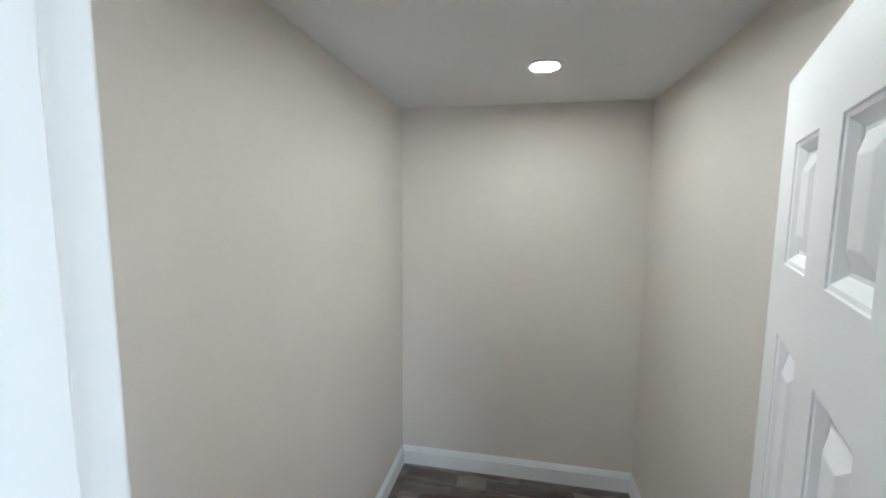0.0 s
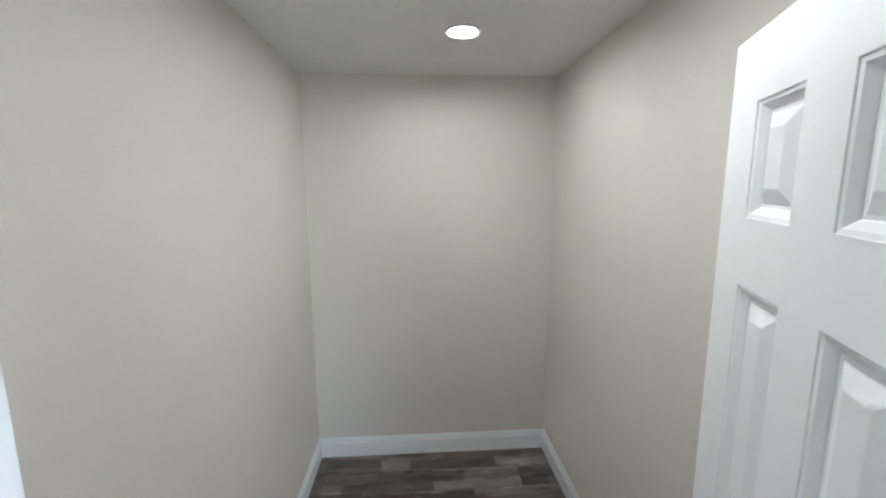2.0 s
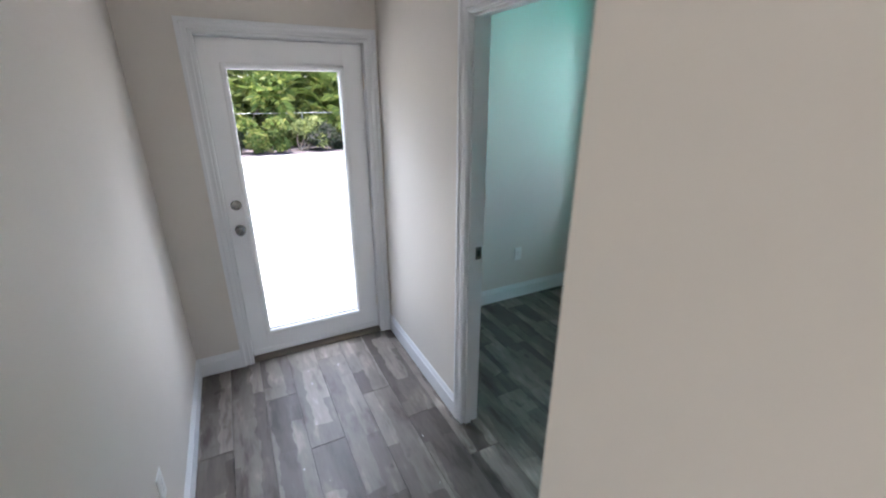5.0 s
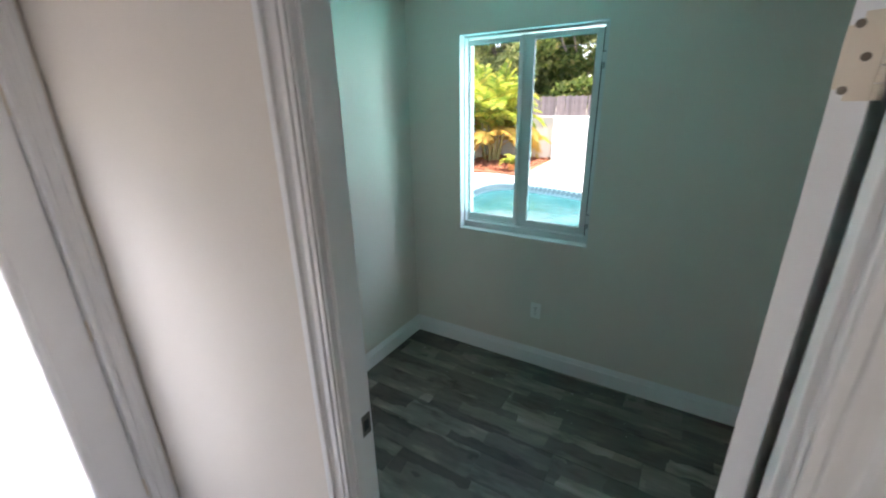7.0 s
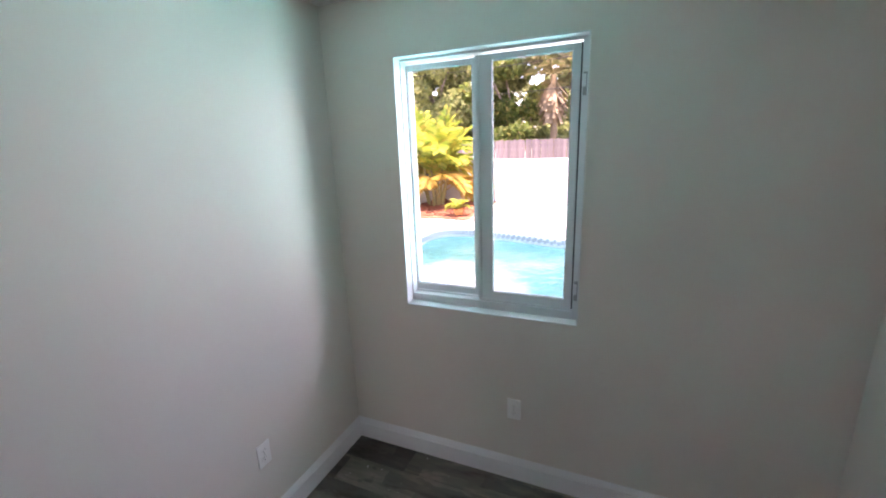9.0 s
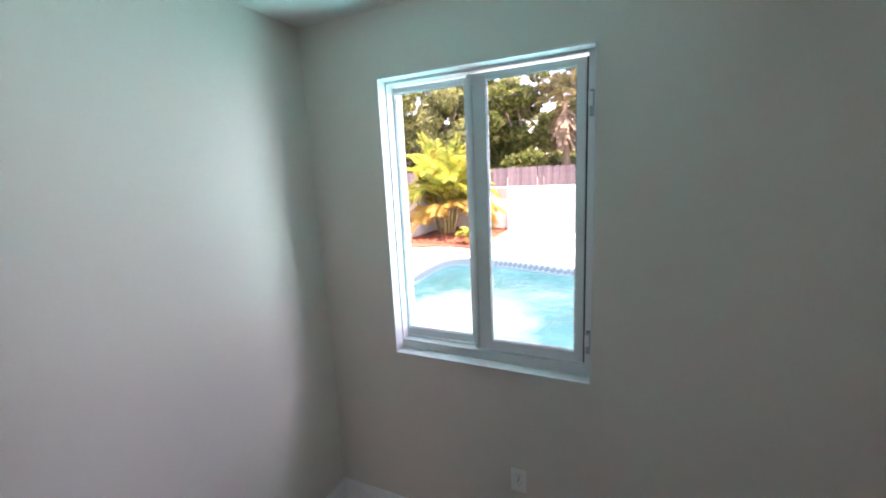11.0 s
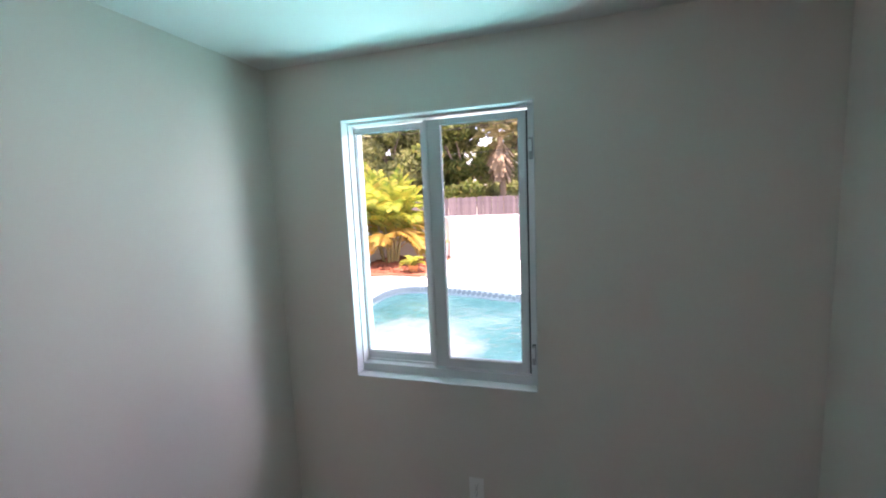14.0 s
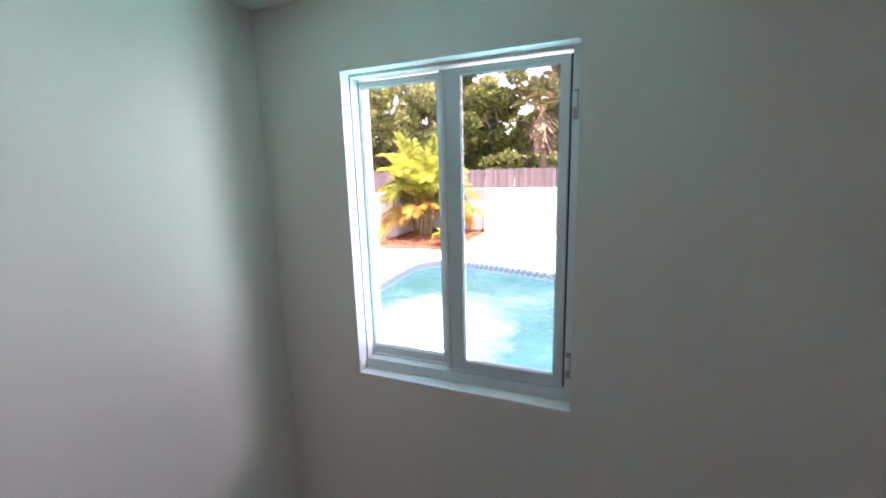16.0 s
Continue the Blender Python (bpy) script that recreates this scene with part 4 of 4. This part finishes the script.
STEM = board_mat("palm_stem", (0.24, 0.22, 0.09), (0.42, 0.37, 0.17))


def areca_palm(x, y, scale, seed, aged=2):
    rng = random.Random(seed)
    ob = thing("areca_palm", (x, y, GZ + 0.03), "clumping areca palm with yellow-green arching fronds", "palm", "areca palms")
    stems = []
    for k in range(10):
        a, r = k * 0.63 + rng.uniform(-0.2, 0.2), rng.uniform(0.06, 0.30)
        bm = bmesh.new()
        top = (r * 2.0 * math.cos(a), r * 2.0 * math.sin(a), rng.uniform(0.75, 1.55) * scale)
        limb(bm, (r * math.cos(a), r * math.sin(a), -0.1), top, 0.045, 0.03, 0.05, rng)
        part("stem", bm, STEM, ob, "ringed yellow stem")
        stems.append((top, a))
    for top, a in stems:
        for j in range(7 + aged):
            bm = bmesh.new()
            old = j >= 7
            elev = rng.uniform(0.25, 0.7) if old else rng.uniform(0.65, 1.48)
            start = (top[0] * 0.8, top[1] * 0.8, top[2] * rng.uniform(0.45, 0.8)) if old else top
            pinnate_frond(bm, start, a + rng.uniform(-1.7, 1.7), elev, rng.uniform(1.0, 2.0) * scale, rng.uniform(1.1, 2.5), 0.46 * scale, rng, 0.42)
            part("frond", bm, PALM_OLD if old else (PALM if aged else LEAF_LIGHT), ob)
    return ob


areca_palm(11.9, 3.95, 0.97, 7, 2)


def small_palm(name, x, y, n, length, label, mat, seed):
    rng = random.Random(seed)
    ob = thing(name, (x, y, GZ + 0.04), label, "plant")
    for j in range(n):
        bm = bmesh.new()
        pinnate_frond(bm, (0, 0, 0.19), j * 6.283 / n + rng.uniform(-0.3, 0.3), rng.uniform(0.5, 1.25), length * rng.uniform(0.8, 1.1), 1.5, length * 0.28, rng)
        part("frond", bm, mat, ob)
    return ob


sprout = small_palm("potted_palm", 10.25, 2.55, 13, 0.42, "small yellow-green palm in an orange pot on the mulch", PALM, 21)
pot = part("pot", lathe([(0.0, 0.0), (0.10, 0.0), (0.13, 0.17), (0.145, 0.175), (0.145, 0.205), (0.125, 0.205), (0.12, 0.18), (0.0, 0.178)], 20), POT, sprout, "orange clay pot", True)


def fan_palm(x, y, h, seed):
    rng = random.Random(seed)
    ob = thing("fan_palm", (x, y, GZ - 0.02), "tall fan palm with a brown skirt of dead leaves", "palm")
    bm = bmesh.new()
    limb(bm, (0, 0, 0), (0.2, 0.1, h), 0.2, 0.15, 0.1, rng)
    part("trunk", bm, THATCH, ob)
    sk = bmesh.new()
    for k in range(220):
        a, z = rng.uniform(0, 6.28), rng.uniform(0.0, 1.0)
        c = Vector((0.2, 0.1, h - 0.1 - z * 1.1))
        out = Vector((math.cos(a), math.sin(a), 0))
        tip = c + out * rng.uniform(0.5, 0.95) * (1 - 0.35 * z) - Vector((0, 0, rng.uniform(0.7, 1.3)))
        w = out.cross(Vector((0, 0, 1))) * rng.uniform(0.04, 0.10)
        v = [sk.verts.new(q) for q in (c + w * 0.4, c - w * 0.4, tip - w, tip + w)]
        sk.faces.new(v)
    part("skirt", sk, THATCH, ob, "hanging brown dead leaves")
    for k in range(30):
        bm = bmesh.new()
        a, e = rng.uniform(0, 6.28), rng.uniform(-0.3, 1.3)
        d = Vector((math.cos(a) * math.cos(e), math.sin(a) * math.cos(e), math.sin(e)))
        c = Vector((0.2, 0.1, h))
        hub = c + d * rng.uniform(0.7, 1.1)
        rod(bm, c, hub, 0.015, 0.01, 5)
        s = d.cross(Vector((0, 0, 1))).normalized()
        u = s.cross(d)
        for q in range(17):
            g = (q / 16 - 0.5) * 3.6
            r = (d * math.cos(g) + s * math.sin(g)).normalized()
            tip = hub + r * 0.75 - Vector((0, 0, 0.22 * rng.uniform(0.5, 1.5)))
            mid = hub + r * 0.4 + u * 0.03
            wd = r.cross(u) * 0.028
            v = [bm.verts.new(x) for x in (hub, mid + wd, tip, mid - wd)]
            bm.faces.new((v[0], v[1], v[2]))
            bm.faces.new((v[0], v[2], v[3]))
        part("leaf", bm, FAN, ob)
    return ob


fan_palm(21.6, 1.85, 5.0, 31)
fan_palm(27.0, 1.2, 7.0, 32)

# hedge and trees beyond the back door
for i, (x, y, h, sp, n, mat) in enumerate([(-4.0, 17.5, 5.0, 1.9, 4500, LEAF), (-1.4, 17.0, 4.6, 1.7, 4500, LEAF_LIGHT), (0.9, 18.0, 5.2, 1.8, 4500, LEAF_LIGHT), (2.2, 16.6, 3.6, 1.2, 3000, PALM), (-2.6, 16.4, 3.4, 1.2, 3000, LEAF_LIGHT), (3.4, 17.2, 4.6, 1.7, 4000, LEAF_LIGHT), (6.2, 18.0, 5.0, 2.0, 4000, LEAF), (-7.0, 18.0, 5.4, 2.2, 4000, LEAF)]):
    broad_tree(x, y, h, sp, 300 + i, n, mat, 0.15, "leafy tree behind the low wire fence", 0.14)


def shrub(x, y, r, seed, mat, label):
    rng = random.Random(seed)
    ob = thing("shrub", (x, y, GZ - 0.02), label, "shrub", "shrubs along the back fence")
    bm = bmesh.new()
    blobs = []
    for k in range(6):
        e = Vector((rng.uniform(-1, 1) * r, rng.uniform(-0.5, 0.5) * r, rng.uniform(0.35, 1.1) * r * 1.3))
        limb(bm, (rng.uniform(-0.1, 0.1), 0, 0), e, 0.03, 0.01, 0.1, rng)
        blobs.append((e.x, e.y, e.z, rng.uniform(0.35, 0.6) * r))
    part("branches", bm, BARK, ob)
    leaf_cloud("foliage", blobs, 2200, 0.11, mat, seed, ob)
    return ob


for i in range(15):
    shrub(-7.0 + i * 1.05 + random.uniform(-0.2, 0.2), 12.95 + random.uniform(-0.15, 0.2), random.uniform(0.55, 0.8), 400 + i,
          (SHADE_LEAF, LEAF_LIGHT, LEAF)[i % 3], "low leafy shrub at the edge of the white deck")
for i in range(12):
    shrub(-6.6 + i * 1.2 + random.uniform(-0.2, 0.2), 15.2 + random.uniform(-0.3, 0.3), random.uniform(1.1, 1.5), 460 + i, (LEAF, LEAF_LIGHT)[i % 2], "taller leafy shrub behind the wire fence")
rough_patch("back_bed", [(-9, 12.3), (9, 12.3), (9, 15.4), (-9, 15.4)], GZ + 0.03, ground_mat("dark_mulch", [(0.3, (0.09, 0.075, 0.085)), (0.7, (0.19, 0.16, 0.18))], 14), "dark mulch strip under the shrubs", "bed")

for x, y, sc, seed in ((0.9, 15.0, 1.1, 51), (-1.8, 15.3, 1.2, 52), (3.2, 15.2, 1.1, 53)):
    areca_palm(x, y, sc, seed, 0)

# overhead cables
for k, (z0, z1) in enumerate(((5.9, 5.5), (4.55, 4.4))):
    bm = bmesh.new()
    pts = [Vector((20.4, -8 + 26 * i / 24, z0 + (z1 - z0) * i / 24 - 0.5 * (1 - (2 * i / 24 - 1) ** 2))) for i in range(25)]
    for a, b in zip(pts, pts[1:]):
        rod(bm, a, b, 0.014, None, 6)
    c = tagged(new("overhead_cable", mesh_of("overhead_cable", bm, CABLE)), "thin black overhead cable behind the fence", "cable", "overhead cables")

# ---- paint flecks left on the floor ----
bm = bmesh.new()
rng = random.Random(77)
for i in range(46):
    if i < 30:
        x, y = rng.uniform(1.45, 1.9), rng.uniform(-1.7, -0.1)
    else:
        x, y = rng.uniform(-1.2, -0.1), rng.uniform(-2.0, -0.2)
    n, r = rng.randint(5, 7), rng.uniform(0.0015, 0.005)
    ring = [(x + r * rng.uniform(0.6, 1.3) * math.cos(6.283 * k / n), y + r * rng.uniform(0.6, 1.5) * math.sin(6.283 * k / n)) for k in range(n)]
    low = [bm.verts.new((*p, 0.0)) for p in ring]
    top = [bm.verts.new((x + (p[0] - x) * 0.7, y + (p[1] - y) * 0.7, 0.0008)) for p in ring]
    bm.faces.new(top)
    for k in range(n):
        bm.faces.new((low[k], low[(k + 1) % n], top[(k + 1) % n], top[k]))
tagged(new("paint_flecks", mesh_of("paint_flecks", bm, TRIM)), "tiny dried white paint flecks on the plank floor", "paint flecks", kind="stuff")

# ---- floor planks ----
PW, PL, GAP, TH = 0.182, 1.22, 0.0009, 0.0036
plank_cache = {}


def plank_mesh(w, l):
    key = (round(w, 3), round(l, 3))
    if key not in plank_cache:
        c = 0.0011
        x, y = w / 2 - GAP, l / 2 - GAP
        v = [(-x, -y, -TH), (x, -y, -TH), (x, y, -TH), (-x, y, -TH), (-x, -y, -c), (x, -y, -c), (x, y, -c), (-x, y, -c),
             (-x + c, -y + c, 0), (x - c, -y + c, 0), (x - c, y - c, 0), (-x + c, y - c, 0)]
        f = [(8, 9, 10, 11)] + [(i, (i + 1) % 4, (i + 1) % 4 + 4, i + 4) for i in range(4)] + [(i + 4, (i + 1) % 4 + 4, (i + 1) % 4 + 8, i + 8) for i in range(4)]
        me = bpy.data.meshes.new("plank")
        me.from_pydata(v, [], f)
        me.materials.append(PLANK)
        plank_cache[key] = me
    return plank_cache[key]


def lay_planks(x_lo, x_hi, y_lo, y_hi, seed):
    rng = random.Random(seed)
    x, shift = x_lo, 0.0
    while x < x_hi - 0.01:
        w = min(PW, x_hi - x)
        shift = (shift + rng.uniform(0.3, 0.5)) % PL
        y = y_lo - shift
        while y < y_hi - 0.002:
            a, b = max(y, y_lo), min(y + PL, y_hi)
            if b - a > 0.02:
                p = new("plank", plank_mesh(w, b - a))
                p.parent = floor
                p.matrix_basis = pose(x + w / 2, (a + b) / 2, 0)
            y += PL
        x += PW


lay_planks(HALL_L, WIN_X, -4.0, 0.0, 5)
lay_planks(LIV_W, HALL_L, LIV_S, LIV_N, 6)
lay_planks(HALL_L, CF_OUT, LIV_S, -4.0, 8)
